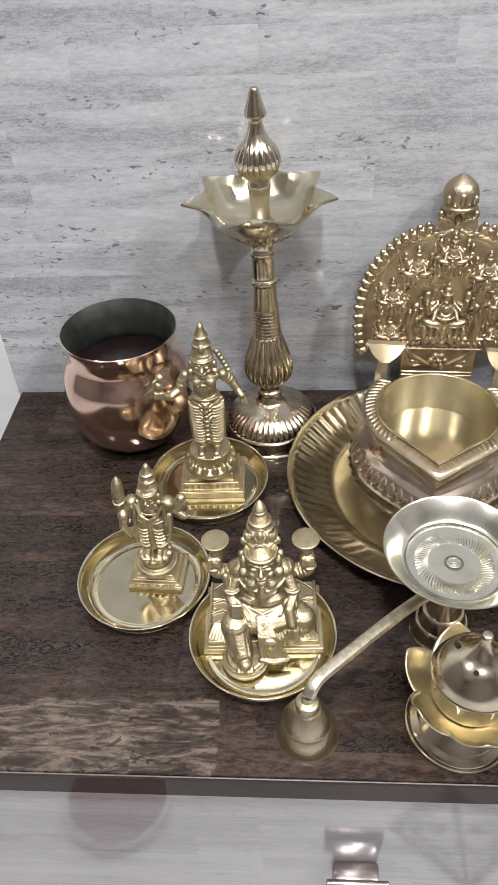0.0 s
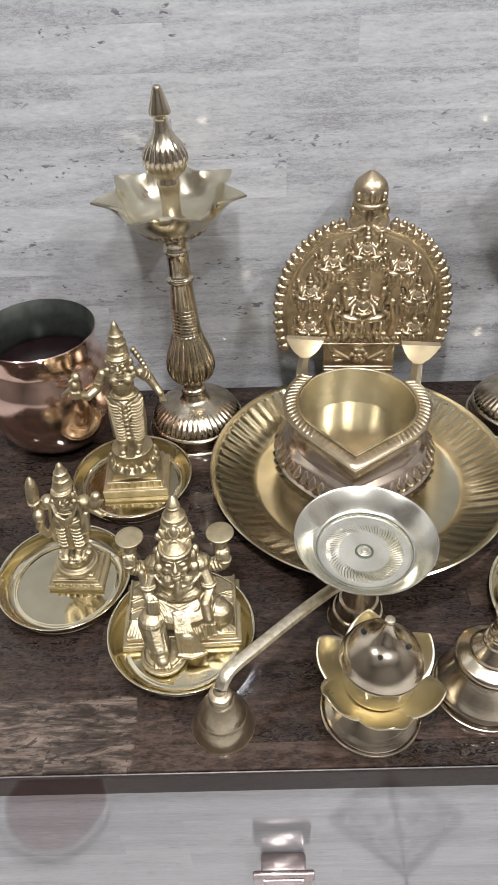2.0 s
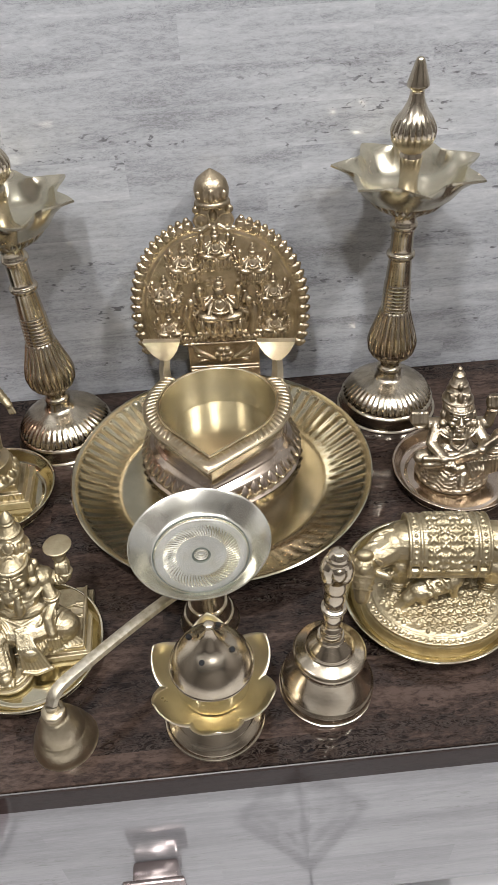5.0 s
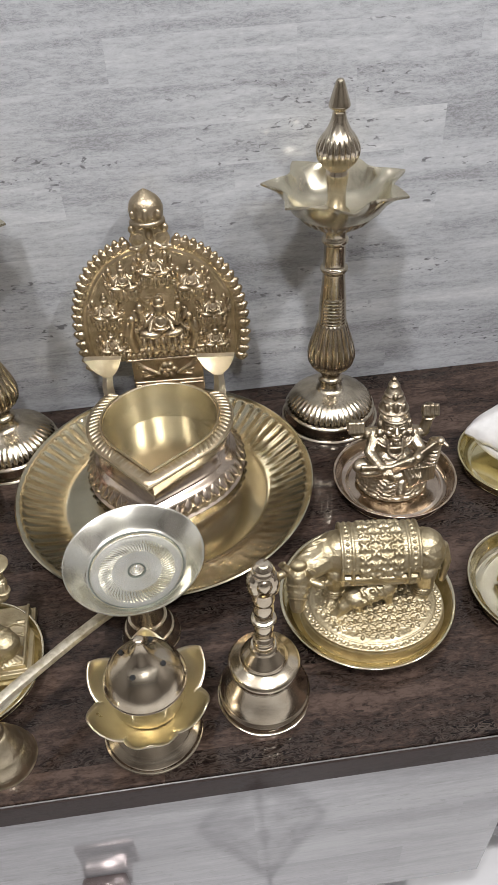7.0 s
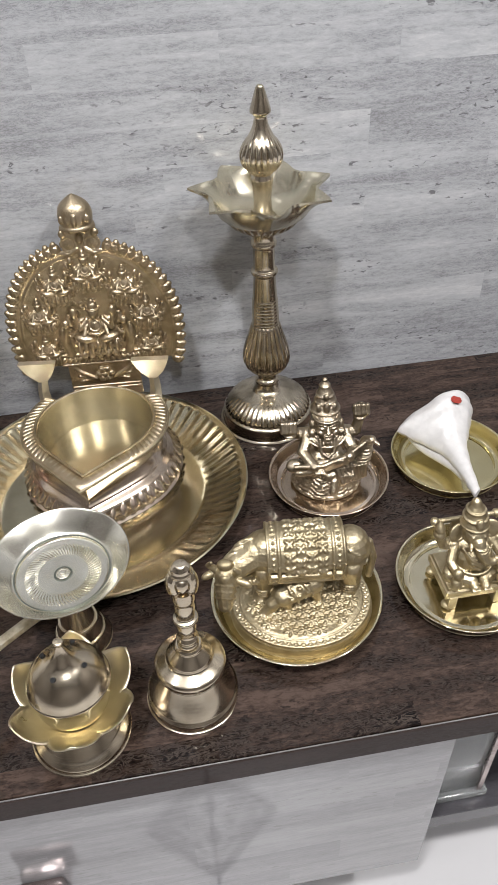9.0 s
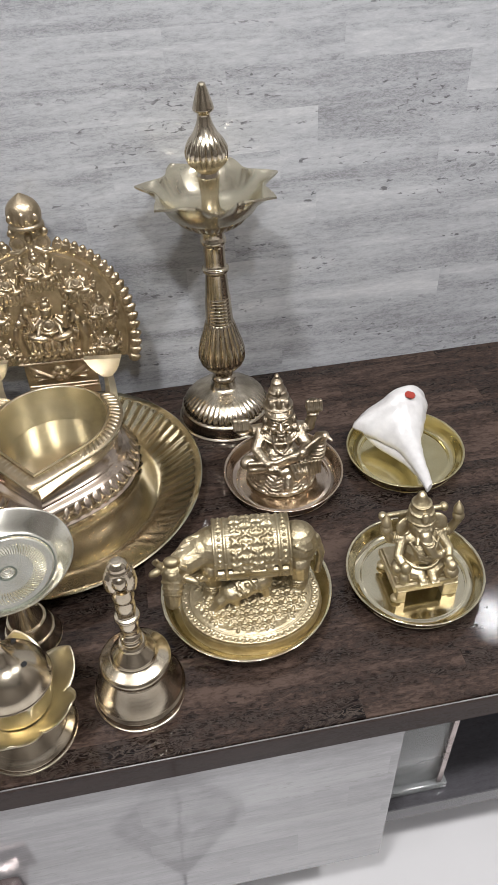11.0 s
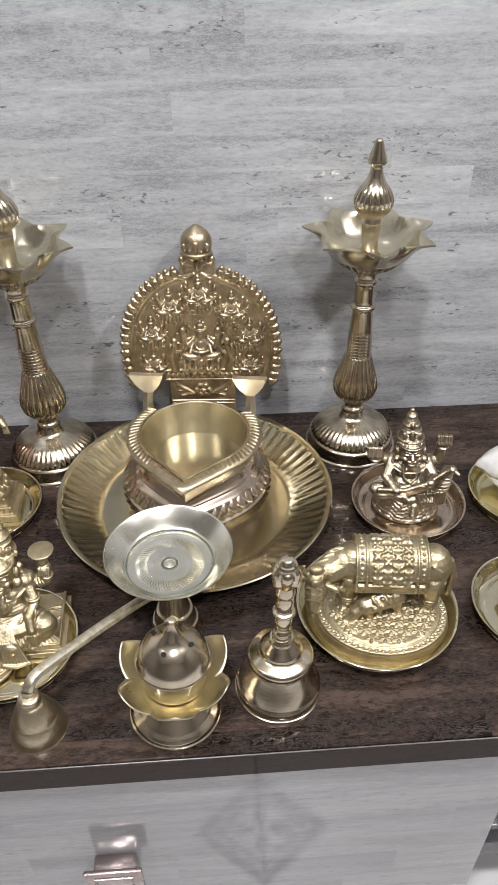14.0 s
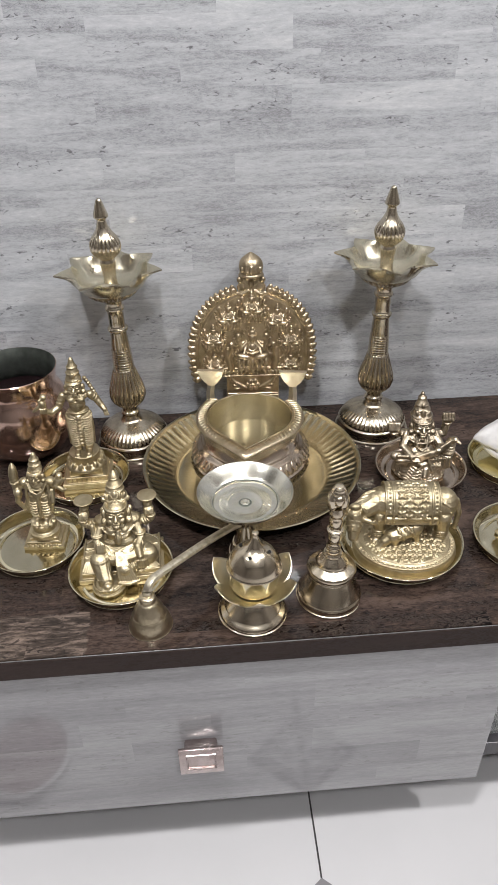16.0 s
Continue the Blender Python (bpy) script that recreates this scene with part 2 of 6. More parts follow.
def plain(name, colour, rough=0.5, var=0.06, scale=25.0, spec=0.5, metallic=0.0):
    m, n, l, b = mat(name)
    tc = n.new("ShaderNodeTexCoord")
    t = n.new("ShaderNodeTexNoise")
    t.inputs["Scale"].default_value, t.inputs["Detail"].default_value = scale, 6
    l.new(tc.outputs["Object"], t.inputs["Vector"])
    r = ramp(n, [(0.3, tuple(c * (1 - var) for c in colour)), (0.7, tuple(min(1, c * (1 + var)) for c in colour))])
    l.new(t.outputs[0], r.inputs[0])
    l.new(r.outputs[0], b.inputs["Base Color"])
    b.inputs["Roughness"].default_value, b.inputs["Specular IOR Level"].default_value, b.inputs["Metallic"].default_value = rough, spec, metallic
    bp = n.new("ShaderNodeBump")
    bp.inputs["Strength"].default_value, bp.inputs["Distance"].default_value = 0.05, 0.0005
    l.new(t.outputs[0], bp.inputs["Height"])
    l.new(bp.outputs[0], b.inputs["Normal"])
    return m


WHITE_WALL = plain("white_paint", (0.78, 0.78, 0.77), 0.6)
CEIL_WHITE = plain("ceiling_white", (0.82, 0.82, 0.82), 0.7)
TILE = plain("white_vitrified_tile", (0.55, 0.54, 0.54), 0.30, 0.02, 8, 0.4)
GROUT = plain("dark_grout", (0.05, 0.045, 0.045), 0.8)
EDGE_GLINT = plain("painted_glint_grey", (0.115, 0.11, 0.105), 0.3, 0.3, 120)
LIQUID = plain("dark_liquid", (0.012, 0.006, 0.007), 0.04, 0.1)
INLAY = plain("grey_inlay", (0.20, 0.19, 0.195), 0.45, 0.12, 40)
UNSEEN_WALL = plain("unseen_wall_taupe", (0.17, 0.155, 0.145), 0.6)
CARCASS = plain("black_carcass_board", (0.022, 0.022, 0.028), 0.35)
SHELL = plain("white_shell", (0.58, 0.565, 0.55), 0.32, 0.10, 90)
RED = plain("red_powder", (0.30, 0.035, 0.022), 0.9, 0.3, 900)
HOLE = plain("hole_black", (0.01, 0.01, 0.01), 0.9)
STOOL_RED = plain("red_brown_lacquer", (0.16, 0.07, 0.07), 0.3)
LENS, _n, _l, _b = mat("downlight_diffuser")
_b.inputs["Emission Color"].default_value, _b.inputs["Emission Strength"].default_value = (1, 0.98, 0.95, 1), 6.0
_b.inputs["Base Color"].default_value = (0.9, 0.9, 0.9, 1)
PLASTIC, _n, _l, _b = mat("clear_plastic")
_b.inputs["Base Color"].default_value, _b.inputs["Roughness"].default_value = (0.75, 0.77, 0.76, 1), 0.12
_b.inputs["Transmission Weight"].default_value, _b.inputs["IOR"].default_value = 0.8, 1.45


# ---- mesh helpers ----
def part(name, bm, material, parent=None, label="", smooth=True, origin=None):
    """Link a bmesh as one mesh object, under its thing where one is given."""
    me = bpy.data.meshes.new(name)
    bmesh.ops.recalc_face_normals(bm, faces=bm.faces)
    bm.to_mesh(me)
    bm.free()
    if smooth:
        me.polygons.foreach_set("use_smooth", [True] * len(me.polygons))
        me.set_sharp_from_angle(angle=radians(38))
    me.materials.append(material)
    ob = new(name, me)
    if parent:
        ob.parent = parent
    if label:
        ob["label"] = label
    return ob


def thing(name, x, y, z, label, category, group="", turn=0.0):
    ob = new(name)
    ob.empty_display_size = 0.02
    ob.matrix_basis = pose(x, y, z, 0, 0, turn)
    return tagged(ob, label, category, group)


def box_bm(x0, x1, y0, y1, z0, z1, bevel=0.0, bm=None, segs=2):
    own = bm is None
    bm = bm or bmesh.new()
    vs = [bm.verts.new((x, y, z)) for x in (x0, x1) for y in (y0, y1) for z in (z0, z1)]
    fs = [bm.faces.new([vs[i] for i in f]) for f in ((0, 1, 3, 2), (4, 6, 7, 5), (0, 4, 5, 1), (2, 3, 7, 6), (0, 2, 6, 4), (1, 5, 7, 3))]
    if bevel and own:
        bmesh.ops.bevel(bm, geom=list(bm.edges), offset=bevel, segments=segs, affect="EDGES", profile=0.5)
    return bm


def lathe(rows, segs=64, shape=None, cx=0.0, cy=0.0, bm=None, closed=False, top=True):
    """Turn rows of (radius, height[, amount]) about z; amount times shape(angle) is added to the radius."""
    bm = bm or bmesh.new()
    rings = []
    for row in rows:
        r, z, a = (*row, 0.0)[:3]
        ring = []
        for i in range(segs):
            th = 2 * math.pi * i / segs
            rad = max(r + (a * shape(th) if shape and a else 0.0), 0.00005)
            ring.append(bm.verts.new((cx + rad * math.cos(th), cy + rad * math.sin(th), z)))
        rings.append(ring)
    pairs = list(zip(rings, rings[1:])) + ([(rings[-1], rings[0])] if closed else [])
    for p, q in pairs:
        for i in range(segs):
            j = (i + 1) % segs
            bm.faces.new((p[i], p[j], q[j], q[i]))
    if not closed:
        bm.faces.new(list(reversed(rings[0])))
        if top:
            bm.faces.new(rings[-1])
    return bm


def smooth_rows(pts, n=6):
    """A rounder profile through the given (radius, height) points."""
    out = []
    for i in range(len(pts) - 1):
        p0, p1, p2, p3 = pts[max(i - 1, 0)], pts[i], pts[i + 1], pts[min(i + 2, len(pts) - 1)]
        for k in range(n):
            t = k / n
            out.append(tuple(0.5 * (2 * b + (c - a) * t + (2 * a - 5 * b + 4 * c - d) * t * t + (3 * b - a - 3 * c + d) * t ** 3) for a, b, c, d in zip(p0, p1, p2, p3)))
    return out + [pts[-1]]


def ribs(n, power=1.0):
    return lambda th: abs(math.cos(n * th / 2)) ** power


def tube(path, radii, segs=12, bm=None, flat=1.0):
    """A round (or flattened) bar along a path of points."""
    bm = bm or bmesh.new()
    path = [Vector(p) for p in path]
    rings = []
    for i, p in enumerate(path):
        d = (path[min(i + 1, len(path) - 1)] - path[max(i - 1, 0)]).normalized()
        up = Vector((0, 0, 1)) if abs(d.z) < 0.95 else Vector((0, 1, 0))
        s = d.cross(up).normalized()
        u = s.cross(d).normalized()
        r = radii[i] if isinstance(radii, (list, tuple)) else radii
        rings.append([bm.verts.new(p + s * (r * math.cos(2 * math.pi * k / segs)) + u * (r * flat * math.sin(2 * math.pi * k / segs))) for k in range(segs)])
    for a, b in zip(rings, rings[1:]):
        for k in range(segs):
            j = (k + 1) % segs
            bm.faces.new((a[k], a[j], b[j], b[k]))
    bm.faces.new(list(reversed(rings[0])))
    bm.faces.new(rings[-1])
    return bm


class Clay:
    """Lumps that are melted into one casting."""
    U, V = 16, 10

    def __init__(self):
        self.v, self.f = [], []
        us = np.arange(self.U) * 2 * math.pi / self.U
        unit = [(0, 0, 1)]
        for k in range(1, self.V):
            p = math.pi * k / self.V
            unit += [(math.sin(p) * math.cos(u), math.sin(p) * math.sin(u), math.cos(p)) for u in us]
        self.unit = np.array(unit + [(0, 0, -1)])
        fs, n = [], self.U
        for u in range(n):
            w = (u + 1) % n
            fs.append((0, 1 + u, 1 + w))
            for k in range(self.V - 2):
                a, b = 1 + k * n, 1 + (k + 1) * n
                fs.append((a + u, b + u, b + w, a + w))
            e = 1 + (self.V - 2) * n
            fs.append((e + u, len(unit), e + w))
        self.faces = fs

    def add(self, pts, faces):
        o = len(self.v)
        self.v += [tuple(p) for p in pts]
        self.f += [tuple(i + o for i in f) for f in faces]

    def ball(self, x, y, z, rx, ry=None, rz=None, turn=(0, 0, 0)):
        rot = np.array(Euler([radians(a) for a in turn]).to_matrix())
        pts = (self.unit * np.array((rx, ry or rx, rz or rx))) @ rot.T + np.array((x, y, z))
        self.add(pts.tolist(), self.faces)

    def take(self, bm):
        bm.verts.index_update()
        self.add([v.co[:] for v in bm.verts], [[v.index for v in f.verts] for f in bm.faces])
        bm.free()

    def bar(self, path, radii, segs=8):
        self.take(tube(path, radii, segs))

    def limb(self, a, b, ra, rb=None):
        rb = rb or ra
        self.bar([a, b], [ra, rb], 10)
        self.ball(*a, ra)
        self.ball(*b, rb)

    def chain(self, pts, r0, r1=None):
        r1 = r1 or r0
        n = len(pts) - 1
        for i in range(n):
            self.limb(pts[i], pts[i + 1], r0 + (r1 - r0) * i / n, r0 + (r1 - r0) * (i + 1) / n)

    def slab(self, x0, x1, y0, y1, z0, z1):
        self.take(box_bm(x0, x1, y0, y1, z0, z1))

    def turned(self, rows, cx=0.0, cy=0.0, shape=None, segs=40):
        self.take(lathe(rows, segs, shape, cx, cy))

    def ring(self, x, y, z, r, thick, ry=None, tilt=0.0, n=20, start=0.0, end=360.0):
        pts = []
        for i in range(n + 1):
            a = radians(start + (end - start) * i / n)
            py = (ry or r) * math.sin(a)
            pts.append((x + r * math.cos(a), y + py * math.cos(radians(tilt)), z + py * math.sin(radians(tilt))))
        self.bar(pts, thick)

    def folds(self, a, b, r0, r1, n, thick, start=0.0, end=360.0):
        """Thin hoops round the line from a to b: pleats, bangles, anklets."""
        a, b = Vector(a), Vector(b)
        d = (b - a).normalized()
        up = Vector((0, 0, 1)) if abs(d.z) < 0.9 else Vector((0, -1, 0))
        u = d.cross(up).normalized()
        w = u.cross(d).normalized()
        for k in range(n):
            f = (k + 0.5) / n
            p, r = a.lerp(b, f), r0 + (r1 - r0) * f
            pts = []
            for i in range(15):
                t = radians(start + (end - start) * i / 14)
                pts.append(tuple(p + u * (r * math.cos(t)) + w * (r * math.sin(t)) + d * (0.12 * r * math.cos(2 * t))))
            self.bar(pts, thick, 6)

    def tip_back(self, z0, lean, before=0.0):
        """Lean all above z0 back, keeping the height that it shows from the front and above."""
        f = (0.766 + before * 0.643) / (0.766 + lean * 0.643)
        self.v = [(p[0], p[1] + lean * f * max(0.0, p[2] - z0), z0 + (p[2] - z0) * f if p[2] > z0 else p[2]) for p in self.v]

    def cast(self, name, material, voxel, parent=None):
        me = bpy.data.meshes.new(name)
        me.from_pydata(self.v, [], self.f)
        me.materials.append(material)
        ob = new(name, me)
        ob.parent = parent
        md = ob.modifiers.new("melt", "REMESH")
        md.mode, md.voxel_size, md.use_smooth_shade = "VOXEL", voxel, True
        sm = ob.modifiers.new("file", "SMOOTH")
        sm.factor, sm.iterations = 0.5, 1
        return ob


# ---- room ----
def structure(name, bm, material, label, smooth=False):
    return tagged(part(name, bm, material, None, "", smooth), label, "structure", "", "structure")


YW, YF, ZB = 0.70, 0.2612, -0.0300
structure("wall_north", box_bm(-2.2, 2.6, YW + 0.018, YW + 0.14, FLOOR, CEIL), WHITE_WALL, "plain white painted wall behind the panelling")
structure("wall_panel", box_bm(-0.294, 1.6, YW, YW + 0.016, FLOOR, CEIL - 0.01), WALL_STONE, "glossy grey travertine-print laminate wall panelling")
# south, west and east walls: unseen, added dark to give the brass contrast
structure("wall_south", box_bm(-2.2, 2.6, -2.64, -2.5, FLOOR, CEIL), UNSEEN_WALL, "unseen added wall, dark taupe for darker reflections")
structure("wall_west", box_bm(-2.34, -2.2, -2.64, YW + 0.14, FLOOR, CEIL), UNSEEN_WALL, "unseen added side wall, dark taupe for darker reflections")
structure("wall_east", box_bm(2.6, 2.74, -2.64, YW + 0.14, FLOOR, CEIL), UNSEEN_WALL, "unseen added side wall, dark taupe for darker reflections")
structure("ceiling", box_bm(-2.34, 2.74, -2.64, YW + 0.14, CEIL, CEIL + 0.1), CEIL_WHITE, "flat white painted ceiling")
floor = structure("floor", box_bm(-2.34, 2.74, -2.64, YW + 0.14, FLOOR - 0.06, FLOOR - 0.002), GROUT, "white glossy vitrified floor tiles with dark joints")

for lx, ly, ls, lw in LAMPS:
    # the first fitting only goes with the added fill lamp
    c = thing("ceiling_light", lx, ly, CEIL, "round recessed white ceiling downlight, switched on", "ceiling light", "ceiling downlights")
    part("frame", lathe([(ls / 2 + 0.004, 0.0), (ls / 2 + 0.02, 0.0), (ls / 2 + 0.02, -0.008), (ls / 2 + 0.004, -0.012)], 48, closed=True), CEIL_WHITE, c)
    part("diffuser", lathe([(ls / 2 + 0.003, -0.001), (ls / 2 + 0.003, -0.006)], 48), LENS, c)

# ---- cabinet and counter ----
counter = thing("counter_top", 0.0, 0.0, 0.0, "dark brown polished stone counter top under the brassware", "counter")
bm = box_bm(-0.29, 1.45, YF, YW - 0.001, ZB, 0.0, 0.0012)
part("slab", bm, TOP_STONE, counter, "", False)
part("front_edge", box_bm(-0.289, 1.449, YF - 0.0025, YF - 0.0002, ZB + 0.001, -0.0022, 0.0008), EDGE_STONE, counter, "polished dark grey front edge", False)

# thin pale strip: the highlight on the front edge, put into the colour
part("glint_line", tube([(-0.288, YF - 0.0012, -0.0012), (1.448, YF - 0.0012, -0.0012)], 0.0006, 8), EDGE_GLINT, counter, "pale strip painted for the front edge's highlight")

cab = thing("drawer_cabinet", 0.0, 0.0, FLOOR, "low cabinet with a glossy grey stone-print drawer front", "cabinet")
o = -FLOOR
YD = 0.2665
part("body", box_bm(-0.289, 0.421, YD + 0.02, YW - 0.002, -0.303 + o, ZB + o - 0.001), CARCASS, cab, "", False)
dr = part("drawer_front", box_bm(-0.289, 0.428, YD, YD + 0.018, -0.306 + o, ZB + o - 0.002, 0.001), DRAWER_STONE, cab, "glossy pale grey stone-print drawer front", False)
part("plinth", box_bm(-0.285, 1.4, 0.48, YW - 0.003, 0.0, -0.3045 + o), CARCASS, cab, "", False)
# pull: a square neck and a front plate with a raised frame
hx, hz = 0.079, -0.1690 + o
han = part("handle", box_bm(hx - 0.019, hx + 0.019, YD - 0.0180, YD - 0.0005, hz - 0.034, hz + 0.002, 0.003), STEEL, dr, "rosy nickel drawer pull")
bm = box_bm(hx - 0.0255, hx + 0.0255, YD - 0.0222, YD - 0.0178, hz - 0.036, hz + 0.012, 0.0015)
part("pull_plate", bm, STEEL, cab, "bevelled nickel plate of the drawer pull")
bm = tube([(hx - 0.016, YD - 0.0226, hz + 0.002), (hx + 0.016, YD - 0.0226, hz + 0.002), (hx + 0.016, YD - 0.0226, hz - 0.024), (hx - 0.016, YD - 0.0226, hz - 0.024), (hx - 0.016, YD - 0.0226, hz + 0.003)], 0.0012, 8)
part("pull_frame", bm, STEEL, cab)

opens = thing("open_shelf_unit", 0.44, 0.0, FLOOR, "open dark grey shelf compartment beside the drawer", "shelf unit")
part("shelf", box_bm(-0.014, 0.96, 0.292, YW - 0.004, -0.300 + o, -0.273 + o, 0.001), SHELF_STONE, opens, "", False)
part("back_board", box_bm(-0.014, 0.96, 0.62, 0.635, -0.272 + o, ZB + o - 0.002), CARCASS, opens, "", False)
part("side_board", box_bm(0.942, 0.96, 0.292, 0.619, -0.272 + o, ZB + o - 0.002), CARCASS, opens, "", False)

case = thing("plastic_case", 0.440, 0.303, -0.272, "clear plastic display case standing on the open shelf", "case")
part("case_base", box_bm(-0.05, 0.070, 0.0, 0.08, 0.0005, 0.013, 0.002), PLASTIC, case)
part("case_wall", box_bm(-0.045, 0.066, 0.005, 0.075, 0.0135, 0.150, 0.003), PLASTIC, case)
bm = box_bm(0.058, 0.063, 0.0015, 0.0045, 0.014, 0.150)
part("corner_post", bm, STEEL, case, "", False)

# ---- floor pieces ----
TW = 0.6
tx, ty = 0.222, 0.168
for i in range(-4, 4):
    for j in range(-5, 1):
        x0, y0 = tx + i * TW + 0.0013, ty + j * TW + 0.0013
        x1, y1 = x0 + TW - 0.0026, y0 + TW - 0.0026
        part("tile", box_bm(max(x0, -2.19), min(x1, 2.59), y0, min(y1, YW + 0.017), FLOOR - 0.0019, FLOOR, 0.0), TILE, floor, "", False)


def inlay(cx, cy, r):
    """A diamond with petals, let into a tile."""
    ob = thing("floor_inlay", cx, cy, FLOOR, "grey diamond stone inlay set into the floor tiles", "inlay")
    for k in range(4):
        a = k * math.pi / 2
        bm = bmesh.new()
        for r0, r1 in ((1.0, 0.80), (0.70, 0.60)):
            q = [(r0 * r, 0), (0, r0 * r), (0, r1 * r), (r1 * r, 0)]
            vs = []
            for px, py in q:
                vs.append((px * math.cos(a) - py * math.sin(a), px * math.sin(a) + py * math.cos(a)))
            lo = [bm.verts.new((*v, 0.0002)) for v in vs]
            hi = [bm.verts.new((*v, 0.0010)) for v in vs]
            bm.faces.new(hi)
            for t in range(4):
                bm.faces.new((lo[t], lo[(t + 1) % 4], hi[(t + 1) % 4], hi[t]))
        part("band", bm, INLAY, ob, "", False)
        bm = bmesh.new()
        pts = [(0.06, 0), (0.26, 0.11), (0.5, 0.0), (0.26, -0.11)]
        hi = [bm.verts.new((r * (x * math.cos(a) - y * math.sin(a)), r * (x * math.sin(a) + y * math.cos(a)), 0.001)) for x, y in pts]
        lo = [bm.verts.new((v.co.x, v.co.y, 0.0002)) for v in hi]
        bm.faces.new(hi)
        for t in range(4):
            bm.faces.new((lo[t], lo[(t + 1) % 4], hi[(t + 1) % 4], hi[t]))
        part("petal", bm, INLAY, ob, "", False)
    return ob


inlay(0.222, 0.146, 0.066).scale = (1.28, 1.0, 1.0)
stool = thing("round_floor_stool", -0.19, 0.12, FLOOR, "low round reddish-brown stool on the floor", "stool")
part("seat", lathe([(0.058, 0.0), (0.062, 0.004), (0.062, 0.016), (0.058, 0.02)], 64), STOOL_RED, stool)
part("rim", lathe([(0.0625, 0.012), (0.066, 0.013), (0.066, 0.019), (0.0625, 0.02)], 64, closed=True), WHITE_WALL, stool, "pale rim")


# ---- brass plates ----
def small_plate(x, y, r, material, label, h=0.014):
    p = thing("brass_plate", x, y, 0.0005, label, "plate", "small brass plates")
    rows = smooth_rows([(r * 0.02, 0.0), (r * 0.80, 0.0), (r * 0.88, 0.002), (r * 0.945, h * 0.6), (r * 0.985, h), (r, h + 0.0006), (r * 0.985, h + 0.0012),
                        (r * 0.955, h), (r * 0.90, h * 0.5), (r * 0.865, 0.0036), (r * 0.80, 0.0016), (r * 0.74, 0.0022), (r * 0.70, 0.0014), (r * 0.02, 0.0014)], 4)
    part("dish", lathe(rows, 96), material, p)
    return p


small_plate(0.003, 0.368, 0.0585, BRASS_PLATE, "small yellow brass plate under a seated figurine")
small_plate(-0.100, 0.424, 0.0570, BRASS_PLATE, "small yellow brass plate under a little standing figurine")
small_plate(-0.055, 0.544, 0.0580, BRASS_PLATE, "small brass plate under the tall standing figurine")
small_plate(0.385, 0.519, 0.0590, BRASS_PINK, "small rosy brass plate under a dark figurine")
small_plate(0.324, 0.386, 0.0720, BRASS_PLATE, "brass plate under the cow and calf figurine")
small_plate(0.512, 0.524, 0.0590, YELLOW_PLATE, "small yellow brass plate under a white conch")
small_plate(0.468, 0.375, 0.0585, BRASS_PLATE, "small brass plate under the elephant-headed figurine")

thali = thing("fluted_tray", 0.164, 0.5425, 0.0005, "large brass tray with a fluted sloping rim", "tray")
thali.scale = (0.98, 0.98, 1.0)
R = 0.145
rows = [(0.002, 0.0), (0.099, 0.0), (0.104, 0.0012, 0.0), (0.112, 0.0045, 0.0006), (0.124, 0.0108, 0.0009), (0.1315, 0.0152, 0.0012), (0.1358, 0.0180, 0.0013), (0.1385, 0.0198, 0.0010), (0.1400, 0.0208, 0.0), (0.1430, 0.0222), (R, 0.0225), (R + 0.0008, 0.0236), (R - 0.0005, 0.0243),
        (0.1420, 0.0234), (0.1390, 0.0220, 0.0), (0.1374, 0.0211, 0.0010), (0.1346, 0.0194, 0.0013), (0.1303, 0.0166, 0.0012), (0.1228, 0.0122, 0.0009), (0.1108, 0.0060, 0.0006), (0.1035, 0.0028, 0.0), (0.098, 0.0016), (0.002, 0.0016)]
TRAY_BRASS = metal("tray_brass", (0.60, 0.56, 0.415), (0.48, 0.44, 0.315), 0.15, bump=0.05, tarnish=30, chase=0.05, net=60.0)
part("tray", lathe(rows, 504, ribs(72, 1.0)), TRAY_BRASS, thali)
# ---- tall lamps ----
def star(n, turn):
    def f(th):
        k = ((th - turn) * n / (2 * math.pi)) % 1.0
        d = abs(k - 0.5) * 2
        return max(0.0, (d - 0.16) / 0.84) ** 1.2
    return f


